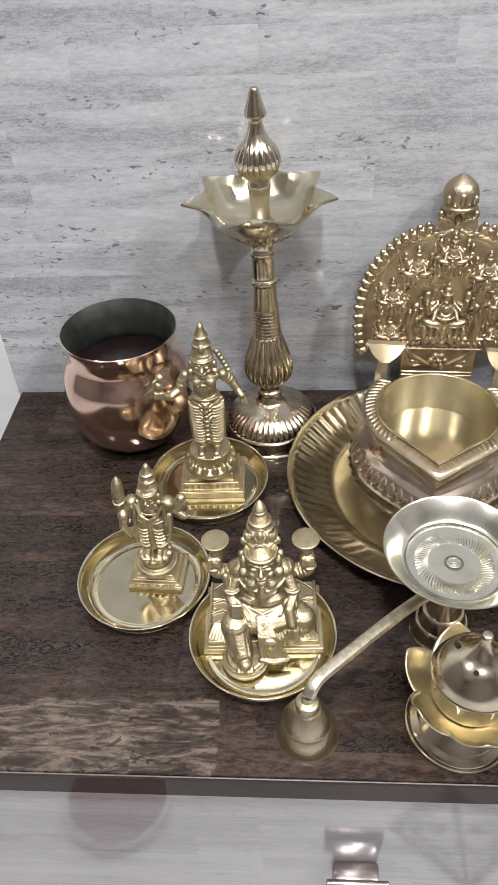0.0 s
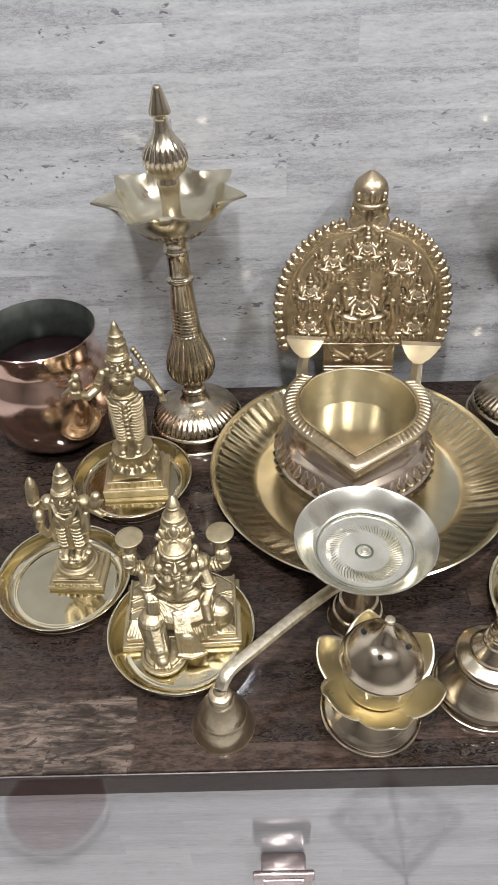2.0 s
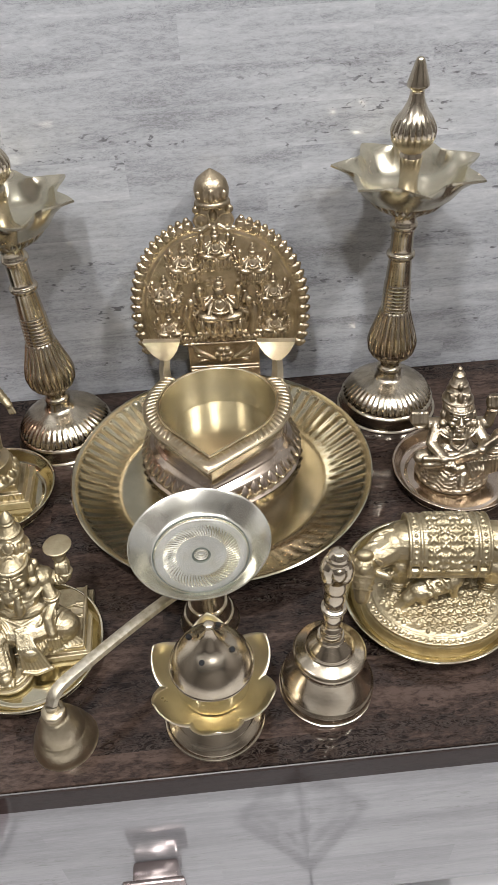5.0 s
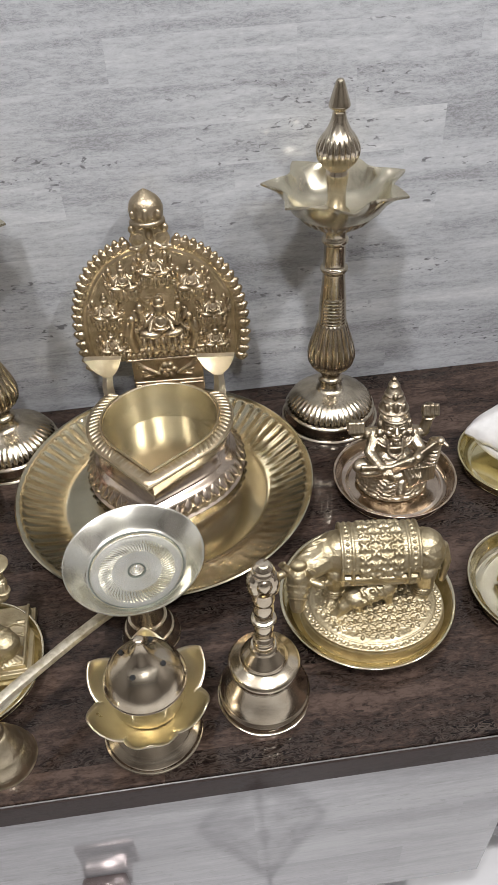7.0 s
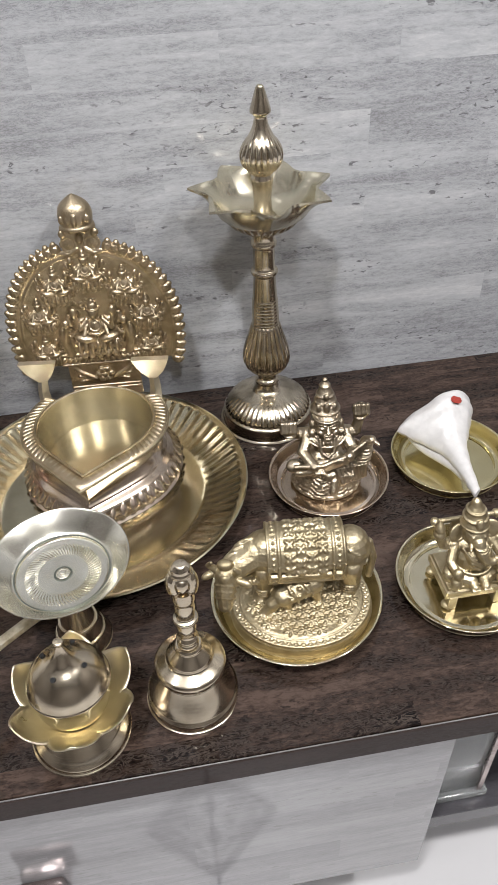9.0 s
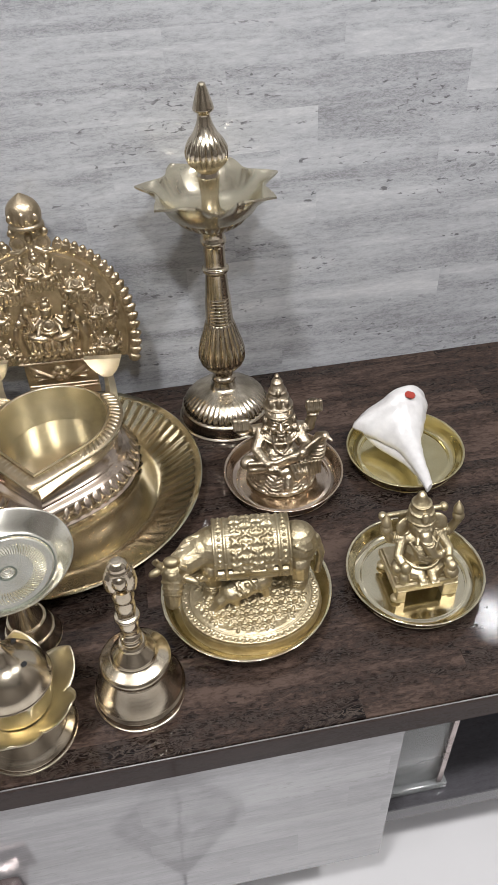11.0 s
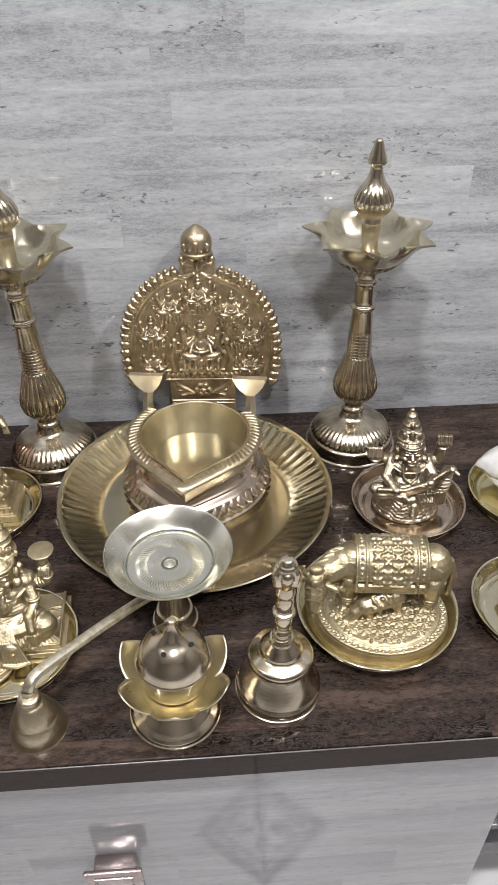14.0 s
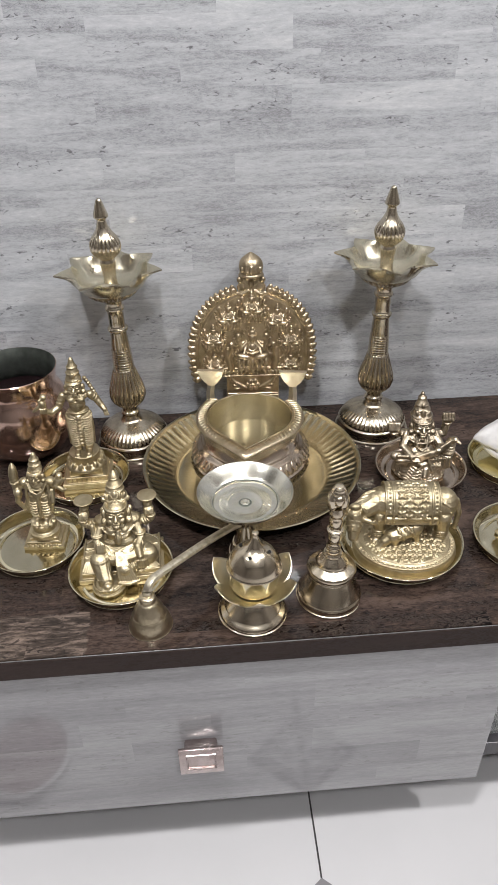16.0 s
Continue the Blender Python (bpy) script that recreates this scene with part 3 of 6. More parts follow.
def oil_lamp(x, y, turn, label, lean=(0.0, 0.0)):
    L = thing("oil_lamp_stand", x, y, 0.0, label, "oil lamp", "tall brass oil lamps")
    L.matrix_basis = pose(x, y, 0.0, lean[0], lean[1], 0)
    rb = ribs(44, 0.8)
    part("foot", lathe(smooth_rows([(0.004, 0.0, 0), (0.0485, 0.0, 0), (0.0497, 0.002, 0), (0.0485, 0.005, 0), (0.0475, 0.0125, 0), (0.0482, 0.0142, 0), (0.0465, 0.0160, 0)], 4) +
                       smooth_rows([(0.0435, 0.0164, 0.0026), (0.0430, 0.019, 0.0027), (0.0395, 0.0250, 0.0024), (0.0335, 0.0305, 0.0014), (0.0290, 0.0335, 0.0), (0.0215, 0.0368, 0.0), (0.0150, 0.0405, 0.0), (0.0118, 0.047, 0)], 5), 220, rb), LAMP_METAL, L)
    rb2 = ribs(20, 0.8)
    # rings, a pear-shaped fluted knop, an engraved taper and two collars
    stem = smooth_rows([(0.0122, 0.047, 0), (0.0132, 0.0495, 0), (0.0122, 0.052, 0), (0.0104, 0.054, 0), (0.0106, 0.0575, 0), (0.0145, 0.0625, 0.0008), (0.0200, 0.0700, 0.0022), (0.0222, 0.0800, 0.0025), (0.0205, 0.0920, 0.0022), (0.0170, 0.1050, 0.0016), (0.0142, 0.1180, 0.0008)], 6)
    for k in range(8):
        z = 0.1195 + k * 0.0036
        w = 0.0134 - 0.00016 * k
        stem += [(w, z, 0.0), (w + 0.0005, z + 0.0006, 0.0), (w + 0.0005, z + 0.0022, 0.0), (w, z + 0.0028, 0.0)]
    stem += smooth_rows([(0.0122, 0.1490, 0.0), (0.0106, 0.1715, 0.0), (0.0108, 0.1728, 0), (0.0130, 0.1755, 0), (0.0128, 0.1785, 0), (0.0106, 0.181, 0.0), (0.0102, 0.1900, 0.0), (0.0104, 0.2010, 0.0), (0.0122, 0.204, 0), (0.0122, 0.207, 0), (0.0108, 0.210, 0), (0.0112, 0.217, 0), (0.016, 0.224, 0)], 5)
    part("stem", lathe(stem, 160, rb2), LAMP_METAL, L)
    st = star(7, turn)
    bowl = [(0.014, 0.2265, 0), (0.030, 0.2290, 0), (0.0405, 0.2365, 0), (0.0465, 0.2470, 0.002), (0.0488, 0.2530, 0.008), (0.0490, 0.2562, 0.0180), (0.0488, 0.2580, 0.0178),
            (0.0474, 0.2572, 0.0145), (0.0455, 0.2520, 0.003), (0.0395, 0.2405, 0), (0.029, 0.2325, 0), (0.008, 0.2310, 0)]
    part("bowl", lathe(bowl, 280, st), BOWL_BRASS, L, "seven-pointed brass oil bowl")
    skirt = lathe([(0.012, 0.2185, 0), (0.020, 0.2205, 0.0012), (0.0285, 0.2262, 0.0020), (0.0345, 0.2335, 0.0018), (0.0355, 0.2360, 0.0006), (0.0345, 0.2362, 0), (0.026, 0.2275, 0), (0.012, 0.2235, 0)], 224, ribs(28, 0.8))
    part("skirt", skirt, LAMP_METAL, L)
    top = smooth_rows([(0.0135, 0.2285, 0), (0.0125, 0.232, 0), (0.0088, 0.237, 0), (0.0082, 0.250, 0), (0.0098, 0.264, 0), (0.0098, 0.267, 0), (0.0090, 0.270, 0)], 5)
    top += smooth_rows([(0.0105, 0.2725, 0.0012), (0.0150, 0.2785, 0.0022), (0.0170, 0.2875, 0.0020), (0.0150, 0.2955, 0.0010), (0.0108, 0.3025, 0.0), (0.0072, 0.3095, 0), (0.0058, 0.3150, 0), (0.0060, 0.3180, 0), (0.0086, 0.3205, 0), (0.0088, 0.3230, 0), (0.0064, 0.3310, 0), (0.0040, 0.3385, 0), (0.0026, 0.3412, 0), (0.0008, 0.3420, 0)], 5)
    part("finial", lathe(top, 120, ribs(20, 0.8)), LAMP_METAL, L)
    return L


oil_lamp(0.004, 0.635, radians(90), "tall brass oil lamp with a star bowl, beside a copper pot", (0.3, -1.0))
oil_lamp(0.346, 0.638, radians(-90), "tall brass oil lamp with a star bowl, beside the dark figurine")

# ---- copper pot ----
pot = thing("copper_pot", -0.141, 0.628, 0.0, "round polished copper water pot with a dark liquid inside", "pot")
rows = smooth_rows([(0.004, 0.0), (0.028, 0.0), (0.040, 0.005), (0.0560, 0.022), (0.0640, 0.045), (0.0644, 0.064), (0.0622, 0.084), (0.0578, 0.0965), (0.0540, 0.1035), (0.0527, 0.1095), (0.0530, 0.1160), (0.0542, 0.1240), (0.0562, 0.1305)], 8)
part("body", lathe(rows + [(0.0554, 0.1312)], 96, top=False), COPPER, pot)
rows = smooth_rows([(0.004, 0.004), (0.042, 0.013), (0.0535, 0.030), (0.0600, 0.052), (0.0570, 0.080), (0.0525, 0.094), (0.0505, 0.104), (0.0510, 0.116), (0.0532, 0.1250), (0.0553, 0.1310)], 6)
part("inside", lathe(rows, 96, top=False), COPPER_IN, pot, "greenish tarnished copper inside")
part("liquid", lathe([(0.001, 0.0850), (0.0530, 0.0850), (0.0530, 0.0875), (0.001, 0.0875)], 64), LIQUID, pot, "dark still liquid")

# ---- lamp with the arched back plate ----
deepam = thing("brass_oil_lamp", 0.1655, 0.586, 0.0022, "brass oil lamp with an arched relief back plate", "oil lamp", "", -8)


def pear(tip):
    """How far a round outline is drawn out to a point at the front, as a share of its radius."""
    half = math.acos(1 / tip)

    def f(th):
        d = abs(((th + math.pi / 2 + math.pi) % (2 * math.pi)) - math.pi)
        return 1 / math.cos(half - d) - 1 if d < half else 0.0
    return f


pf = pear(1.36)
base_rows = smooth_rows([(0.004, 0.0), (0.074, 0.0), (0.0775, 0.002), (0.0765, 0.006)], 3) + \
    smooth_rows([(0.0740, 0.007), (0.0770, 0.0105), (0.0725, 0.018), (0.0660, 0.0225), (0.0645, 0.024), (0.0665, 0.0255), (0.0630, 0.029), (0.0590, 0.036), (0.0585, 0.044), (0.0605, 0.052), (0.0640, 0.0555)], 4)


def blend(z):
    """The foot is rounder than the rim."""
    return 0.55 + 0.45 * min(1.0, max(0.0, z / 0.05))


part("base", lathe([(r, z, r * blend(z)) for r, z in base_rows] + [(0.0585, 0.0556, 0.0585), (0.0580, 0.0140, 0.058), (0.004, 0.0135, 0.003)], 200, pf), BRASS_PINK, deepam, "rosy polished flared lamp body")
bm = bmesh.new()
for i in range(44):
    a = 2 * math.pi * (i + 0.5) / 44
    r = 0.0755 * (1 + 0.6 * pf(a))
    bmesh.ops.create_uvsphere(bm, u_segments=10, v_segments=7, radius=1.0, matrix=Matrix.LocRotScale((r * math.cos(a), r * math.sin(a), 0.0135), Euler((0, -0.75, a)), (0.0013, 0.0050, 0.0084)))
part("leaf_band", bm, BRASS_PINK, deepam, "chased leaf band")
cup = smooth_rows([(0.0590, 0.0555), (0.0590, 0.0600), (0.0575, 0.0608), (0.0560, 0.0600)], 4) + [(0.0556, 0.045), (0.0550, 0.030), (0.0545, 0.0170)]
cup = [(r, z, r * (0.35 + 0.65 * min(1.0, max(0.0, (z - 0.017) / 0.04)))) for r, z in cup]
part("cup_floor", lathe([(0.004, 0.0165, 0.001), (0.0543, 0.0165, 0.019), (0.0543, 0.0185, 0.019), (0.004, 0.0182, 0.001)], 120, pf), BRASS_CUP, deepam, "flat brushed brass floor")
part("cup", lathe([(0.0543, 0.0168, 0.0190), (0.0575, 0.0300, 0.036)] + cup, 200, pf, top=False), BRASS_CUP, deepam, "plain shiny yellow brass oil cup")
# the roped rim, from one wick holder round the pointed front to the other
RO = 0.0640


def rim_point(i, n, off, z):
    a = radians(-90 + (i - n / 2) * 250 / n)
    r = (RO + off) * (1 + pf(a))
    return (r * math.cos(a), r * math.sin(a), z)


bm = bmesh.new()
N = 52
for i in range(N + 1):
    x, y, z = rim_point(i, N, 0.0, 0.0612)
    x2, y2, _ = rim_point(i + 0.5, N, 0.0, 0.0615)
    front = abs(i - N / 2) < 8
    if i == N // 2:
        continue
    side = math.atan2(y2 - y, x2 - x) + math.pi / 2 + (0.15 if front else 0.5) * (1 if i < N / 2 else -1)
    size = (0.0046, 0.0023, 0.0012) if front else (0.0066, 0.0024, 0.0019)
    bmesh.ops.create_uvsphere(bm, u_segments=10, v_segments=7, radius=1.0, matrix=Matrix.LocRotScale((x, y, z), Euler((0, 0, side)), size))
part("roped_rim", bm, BRASS, deepam, "roped rim round the pointed front")
for off, zz in ((0.0072, 0.0590), (-0.0062, 0.0618)):
    part("rim_wire", tube([rim_point(i, 100, off, zz) for i in range(101)], 0.0012, 8), BRASS, deepam)
part("rim_bed", tube([rim_point(i, 100, 0.0003, 0.0590) for i in range(101)], 0.0074, 10, flat=0.45), BRASS_OLD, deepam)


def wick_holder(sx):
    bm = tube([(sx * 0.0560, 0.040, 0.050), (sx * 0.0570, 0.043, 0.068), (sx * 0.0553 + 0.0012, 0.046, 0.092)], [0.0068, 0.0056, 0.0044], 4)
    rows = [(0.0040, 0.0085), (0.0062, 0.0115), (0.0105, 0.0165), (0.0142, 0.0235), (0.0182, 0.0345)]
    front = [(w, z) for w, z in rows] + [(-w, z) for w, z in reversed(rows)]
    vs_f = [bm.verts.new((sx * 0.0553 + 0.0012 + w, 0.041 - z * 0.25, 0.0735 + z)) for w, z in front]
    vs_b = [bm.verts.new((sx * 0.0553 + 0.0012 + w, 0.046 - z * 0.18, 0.073 + z)) for w, z in front]
    bm.faces.new(vs_f)
    bm.faces.new(list(reversed(vs_b)))
    k = len(front)
    for i in range(k):
        bm.faces.new((vs_f[i], vs_b[i], vs_b[(i + 1) % k], vs_f[(i + 1) % k]))
    part("wick_holder", bm, PALE_SATIN, deepam, "flat pale brass fan on a thin stem", False)


wick_holder(-1)
wick_holder(1)


def little_figure(c, x, y, z, s):
    """A small seated relief: seat, knees, body, arms, head and crown."""
    c.ball(x, y, z - 0.010 * s, 0.0125 * s, 0.004 * s, 0.0035 * s)
    c.ball(x, y, z - 0.0145 * s, 0.0115 * s, 0.004 * s, 0.0025 * s)
    for i in range(-3, 4):
        c.ball(x + i * 0.0032 * s, y - 0.004 * s, z - 0.0112 * s, 0.0014 * s, 0.0016 * s, 0.0035 * s)
    c.ball(x - 0.006 * s, y - 0.002 * s, z - 0.006 * s, 0.006 * s, 0.0045 * s, 0.0026 * s, (0, 12, 0))
    c.ball(x + 0.006 * s, y - 0.002 * s, z - 0.006 * s, 0.006 * s, 0.0045 * s, 0.0026 * s, (0, -12, 0))
    c.ball(x, y - 0.001 * s, z - 0.001 * s, 0.0040 * s, 0.0035 * s, 0.0058 * s)
    c.ball(x, y - 0.002 * s, z + 0.0075 * s, 0.0028 * s, 0.003 * s, 0.0033 * s)
    c.ball(x, y - 0.001 * s, z + 0.0112 * s, 0.0026 * s, 0.0024 * s, 0.0026 * s)
    c.ring(x, y - 0.001 * s, z + 0.0095 * s, 0.0030 * s, 0.0006 * s)
    c.ball(x, y - 0.001 * s, z + 0.0136 * s, 0.0013 * s, 0.0015 * s, 0.0018 * s)
    for q in (-1, 1):
        c.limb((x + q * 0.004 * s, y, z + 0.003 * s), (x + q * 0.0082 * s, y - 0.002 * s, z - 0.001 * s), 0.0014 * s)
        c.limb((x + q * 0.0082 * s, y - 0.002 * s, z - 0.001 * s), (x + q * 0.0095 * s, y - 0.002 * s, z + 0.0060 * s), 0.0012 * s)
        c.ball(x + q * 0.0098 * s, y - 0.002 * s, z + 0.0085 * s, 0.0021 * s, 0.002 * s, 0.003 * s)
        c.limb((x + q * 0.004 * s, y, z + 0.002 * s), (x + q * 0.006 * s, y - 0.004 * s, z - 0.004 * s), 0.0013 * s)
        # a second pair of arms with attributes, sash ends and the seat's lower petals
        c.limb((x + q * 0.0045 * s, y + 0.001 * s, z + 0.003 * s), (x + q * 0.0115 * s, y, z + 0.0015 * s), 0.0011 * s)
        c.ball(x + q * 0.0128 * s, y - 0.001 * s, z + 0.0035 * s, 0.0016 * s, 0.0016 * s, 0.0034 * s, (0, q * 20, 0))
        c.chain([(x + q * 0.010 * s, y, z - 0.004 * s), (x + q * 0.0135 * s, y, z - 0.006 * s), (x + q * 0.0125 * s, y, z - 0.011 * s)], 0.0009 * s)
        c.ring(x + q * 0.0135 * s, y, z - 0.0025 * s, 0.0016 * s, 0.0006 * s, None, 90, 8)
    for i in range(-2, 3):
        c.ball(x + i * 0.0042 * s, y - 0.003 * s, z - 0.0158 * s, 0.0021 * s, 0.0018 * s, 0.0024 * s)
    c.ring(x, y - 0.0035 * s, z + 0.001 * s, 0.0030 * s, 0.0006 * s, None, 70, 10)
    c.ring(x, y - 0.003 * s, z - 0.0025 * s, 0.0042 * s, 0.0006 * s, 0.002 * s, 20, 12)


def arch(v):
    """A fuller shoulder than a plain ellipse has."""
    return math.copysign(abs(v) ** 0.93, v)


def back_plate():
    c = Clay()
    y = 0.0
    a0, b0, zc, zb = 0.0785, 0.093, 0.110, 0.078
    # the arch
    N = 64
    out = []
    for i in range(N + 1):
        th = radians(-24 + (228) * i / N)
        out.append((arch(math.cos(th)) * a0, max(zc + b0 * arch(math.sin(th)) * (1.0 if math.sin(th) > 0 else 0.9), zb)))
    n = N + 1
    c.add([(px, y - 0.0015, pz) for px, pz in out] + [(px, y + 0.0025, pz) for px, pz in out],
          [tuple(range(n)), tuple(reversed(range(n, 2 * n)))] + [(i, n + i, n + (i + 1) % n, (i + 1) % n) for i in range(n)])
    edge = [(px, y - 0.001, pz) for px, pz in out]
    c.bar(edge, 0.0019, 8)
    c.bar([(px * 0.945, y - 0.001, zc + (pz - zc) * 0.945) for px, pz in out], 0.0011, 8)
    # flame beads round the rim
    K = 43
    for i in range(K):
        th = radians(-20 + 220 * i / (K - 1))
        if abs(th - math.pi / 2) < radians(15):
            continue
        ca, sa = arch(math.cos(th)), arch(math.sin(th))
        px, pz = (a0 + 0.0046) * ca, zc + (b0 + 0.0046) * sa
        c.ball(px, y, pz, 0.0062, 0.0044, 0.0054, (0, -math.degrees(th), 0))
        c.ball(px + 0.0034 * ca, y - 0.0006, pz + 0.0034 * sa + 0.0012, 0.0040, 0.0032, 0.0030, (0, -math.degrees(th) - (20 if ca > 0 else -20), 0))
        c.ring(px, y - 0.0038, pz, 0.0028, 0.0006, None, 90, 10)
    # crest and top bud
    for q in (-1, 1):
        c.ring(q * 0.011, y - 0.001, 0.209, 0.0068, 0.0016, None, 90)
        c.ring(q * 0.011, y - 0.001, 0.209, 0.0036, 0.0013, None, 90)
        c.ball(q * 0.011, y, 0.209, 0.0072, 0.003, 0.0072)
        c.ball(q * 0.0055, y - 0.003, 0.222, 0.0032, 0.003, 0.0028)
        c.ball(q * 0.015, y - 0.001, 0.219, 0.004, 0.003, 0.004)
        c.chain([(q * 0.004, y - 0.002, 0.204), (q * 0.012, y - 0.002, 0.199), (q * 0.022, y - 0.001, 0.201)], 0.0022, 0.0016)
    c.ball(0, y - 0.003, 0.214, 0.0034, 0.0035, 0.0055)
    c.slab(-0.0165, 0.0165, -0.002, 0.003, 0.196, 0.226)
    c.turned(smooth_rows([(0.002, 0.222), (0.0150, 0.224), (0.0162, 0.2265), (0.0150, 0.2285), (0.0155, 0.231), (0.0160, 0.238), (0.0132, 0.2455), (0.0070, 0.2510), (0.0008, 0.2550)], 5), 0, 0.002)
    for i in range(-2, 3):
        c.ball(i * 0.006, -0.0135 + abs(i) * 0.0022, 0.235, 0.0026, 0.002, 0.006 - abs(i) * 0.001)
    # seated figures
    for dx, z, s in ((0.0, 0.183, 1.35), (-0.0315, 0.170, 1.3), (0.0345, 0.166, 1.3), (-0.053, 0.139, 1.25), (0.0535, 0.135, 1.25), (-0.053, 0.100, 1.15), (0.0535, 0.099, 1.15)):
        little_figure(c, dx, y - 0.0018, z, s * 0.94)
    little_figure(c, 0.0, y - 0.0030, 0.124, 1.95)
    for q in (-1, 1):
        c.chain([(q * 0.030, y - 0.003, 0.092), (q * 0.033, y - 0.004, 0.108), (q * 0.029, y - 0.005, 0.124), (q * 0.025, y - 0.005, 0.137)], 0.0042, 0.0022)
        c.ball(q * 0.033, y - 0.003, 0.112, 0.0055, 0.004, 0.011)
        c.ball(q * 0.029, y - 0.006, 0.128, 0.004, 0.004, 0.005)
    # scrollwork between the figures
    rnd = random.Random(5)
    for k in range(60):
        th, q = rnd.uniform(-0.2, math.pi + 0.2), rnd.uniform(0.25, 0.86)
        px, pz = a0 * q * math.cos(th), zc + b0 * q * math.sin(th)
        if pz > 0.094:
            c.ring(px, y - 0.0015, pz, rnd.uniform(0.0016, 0.0032), 0.0007, None, 90, 10, rnd.uniform(0, 360), rnd.uniform(400, 620))
    # moulding under the figures
    for z, t in ((0.0905, 0.0013), (0.079, 0.0015)):
        c.bar([(-0.042, y - 0.003, z), (0.042, y - 0.003, z)], t, 8)
    for i in range(-7, 8):
        c.ball(i * 0.0056, y - 0.003, 0.0848, 0.0024, 0.003, 0.0042, (0, 30 if i < 0 else -30, 0))
    # neck with a rosette and scrolls
    c.slab(-0.037, 0.037, -0.002, 0.003, 0.036, 0.080)
    for k in range(6):
        a = k * math.pi / 3
        c.ball(0.0062 * math.cos(a), y - 0.003, 0.0645 + 0.0062 * math.sin(a), 0.0034, 0.0022, 0.0034)
    c.ball(0, y - 0.004, 0.0645, 0.0026, 0.0026, 0.0026)
    for q in (-1, 1):
        for k in range(4):
            c.chain([(q * 0.010, y - 0.003, 0.060), (q * (0.017 + k * 0.003), y - 0.003, 0.0595 + k * 0.0035), (q * (0.024 + k * 0.0025), y - 0.003, 0.058 + k * 0.0062)], 0.0014, 0.0018)
    for z in (0.046, 0.050):
        c.bar([(-0.036, y - 0.002, z), (0.036, y - 0.002, z)], 0.0012, 8)
    return c


bp_ob = back_plate().cast("back_plate", BRASS_OLD, 0.00055, deepam)
bp_ob["label"] = "arched brass relief plate with small seated figures"
bp_ob.matrix_basis = pose(0.0, 0.079, -0.004, -3, 0, 5)

# ---- figurines: each one casting ----
def figurine(name, c, x, y, z, turn, material, label, voxel=0.0008):
    ob = c.cast(name, material, voxel)
    ob.matrix_basis = pose(x, y, z, 0, 0, turn)
    return tagged(ob, label, "figurine", "brass figurines")


def pedestal(c, w, d, z0, z1, steps=3):
    for i in range(steps):
        k = 1 - 0.16 * i
        a, b = z0 + (z1 - z0) * i / steps, z0 + (z1 - z0) * (i + 1) / steps
        c.slab(-w / 2 * k, w / 2 * k, -d / 2 * k, d / 2 * k, a - 0.0005, b)
        c.bar([(-w / 2 * k, -d / 2 * k, b), (w / 2 * k, -d / 2 * k, b)], 0.0012, 6)


def lotus(c, r, z0, z1, n=14):
    c.turned(smooth_rows([(0.002, z0), (r, z0), (r * 1.05, z0 + (z1 - z0) * 0.3), (r * 0.8, z0 + (z1 - z0) * 0.55), (r * 0.78, z1), (0.002, z1)], 4))
    for i in range(n):
        a = 2 * math.pi * i / n
        c.ball(r * 0.92 * math.cos(a), r * 0.92 * math.sin(a), z0 + (z1 - z0) * 0.38, 0.0032, 0.0036, (z1 - z0) * 0.42, (0, 0, math.degrees(a)))


def crown(c, x, y, z, r, h):
    c.turned(smooth_rows([(0.001, z), (r, z), (r * 1.05, z + h * 0.1), (r * 0.9, z + h * 0.25), (r * 0.86, z + h * 0.35), (r * 0.72, z + h * 0.5), (r * 0.66, z + h * 0.6), (r * 0.46, z + h * 0.75), (r * 0.4, z + h * 0.82), (r * 0.3, z + h * 0.92), (0.0005, z + h)], 4), x, y)
    for k, q in ((0.06, 1.04), (0.33, 0.9), (0.58, 0.7)):
        c.ring(x, y, z + h * k, r * q, r * 0.11)
    c.ball(x, y - r * 0.92, z + h * 0.28, r * 0.34, r * 0.22, r * 0.5)


def face(c, x, y, z, r):
    c.ball(x, y, z, r, r * 0.95, r * 1.15)
    c.chain([(x, y - r * 0.92, z + r * 0.25), (x, y - r * 1.10, z - r * 0.12)], r * 0.10, r * 0.19)
    for q in (-1, 1):
        c.ball(x + q * r * 0.42, y - r * 0.84, z + r * 0.18, r * 0.26, r * 0.16, r * 0.13)
        c.chain([(x + q * r * 0.14, y - r * 0.96, z + r * 0.42), (x + q * r * 0.45, y - r * 0.88, z + r * 0.50), (x + q * r * 0.72, y - r * 0.66, z + r * 0.40)], r * 0.09)
        c.ball(x + q * r * 1.08, y + r * 0.1, z - r * 0.1, r * 0.24, r * 0.3, r * 0.5)
        c.ball(x + q * r * 1.08, y - r * 0.05, z - r * 0.72, r * 0.34)
        c.ball(x + q * r * 0.5, y - r * 0.62, z - r * 0.35, r * 0.32, r * 0.28, r * 0.30)
    c.ball(x, y - r * 0.90, z - r * 0.52, r * 0.34, r * 0.16, r * 0.12)
    c.ball(x, y - r * 0.72, z - r * 0.90, r * 0.34, r * 0.26, r * 0.26)
    c.ring(x, y - r * 0.05, z + r * 0.78, r * 0.96, r * 0.14)


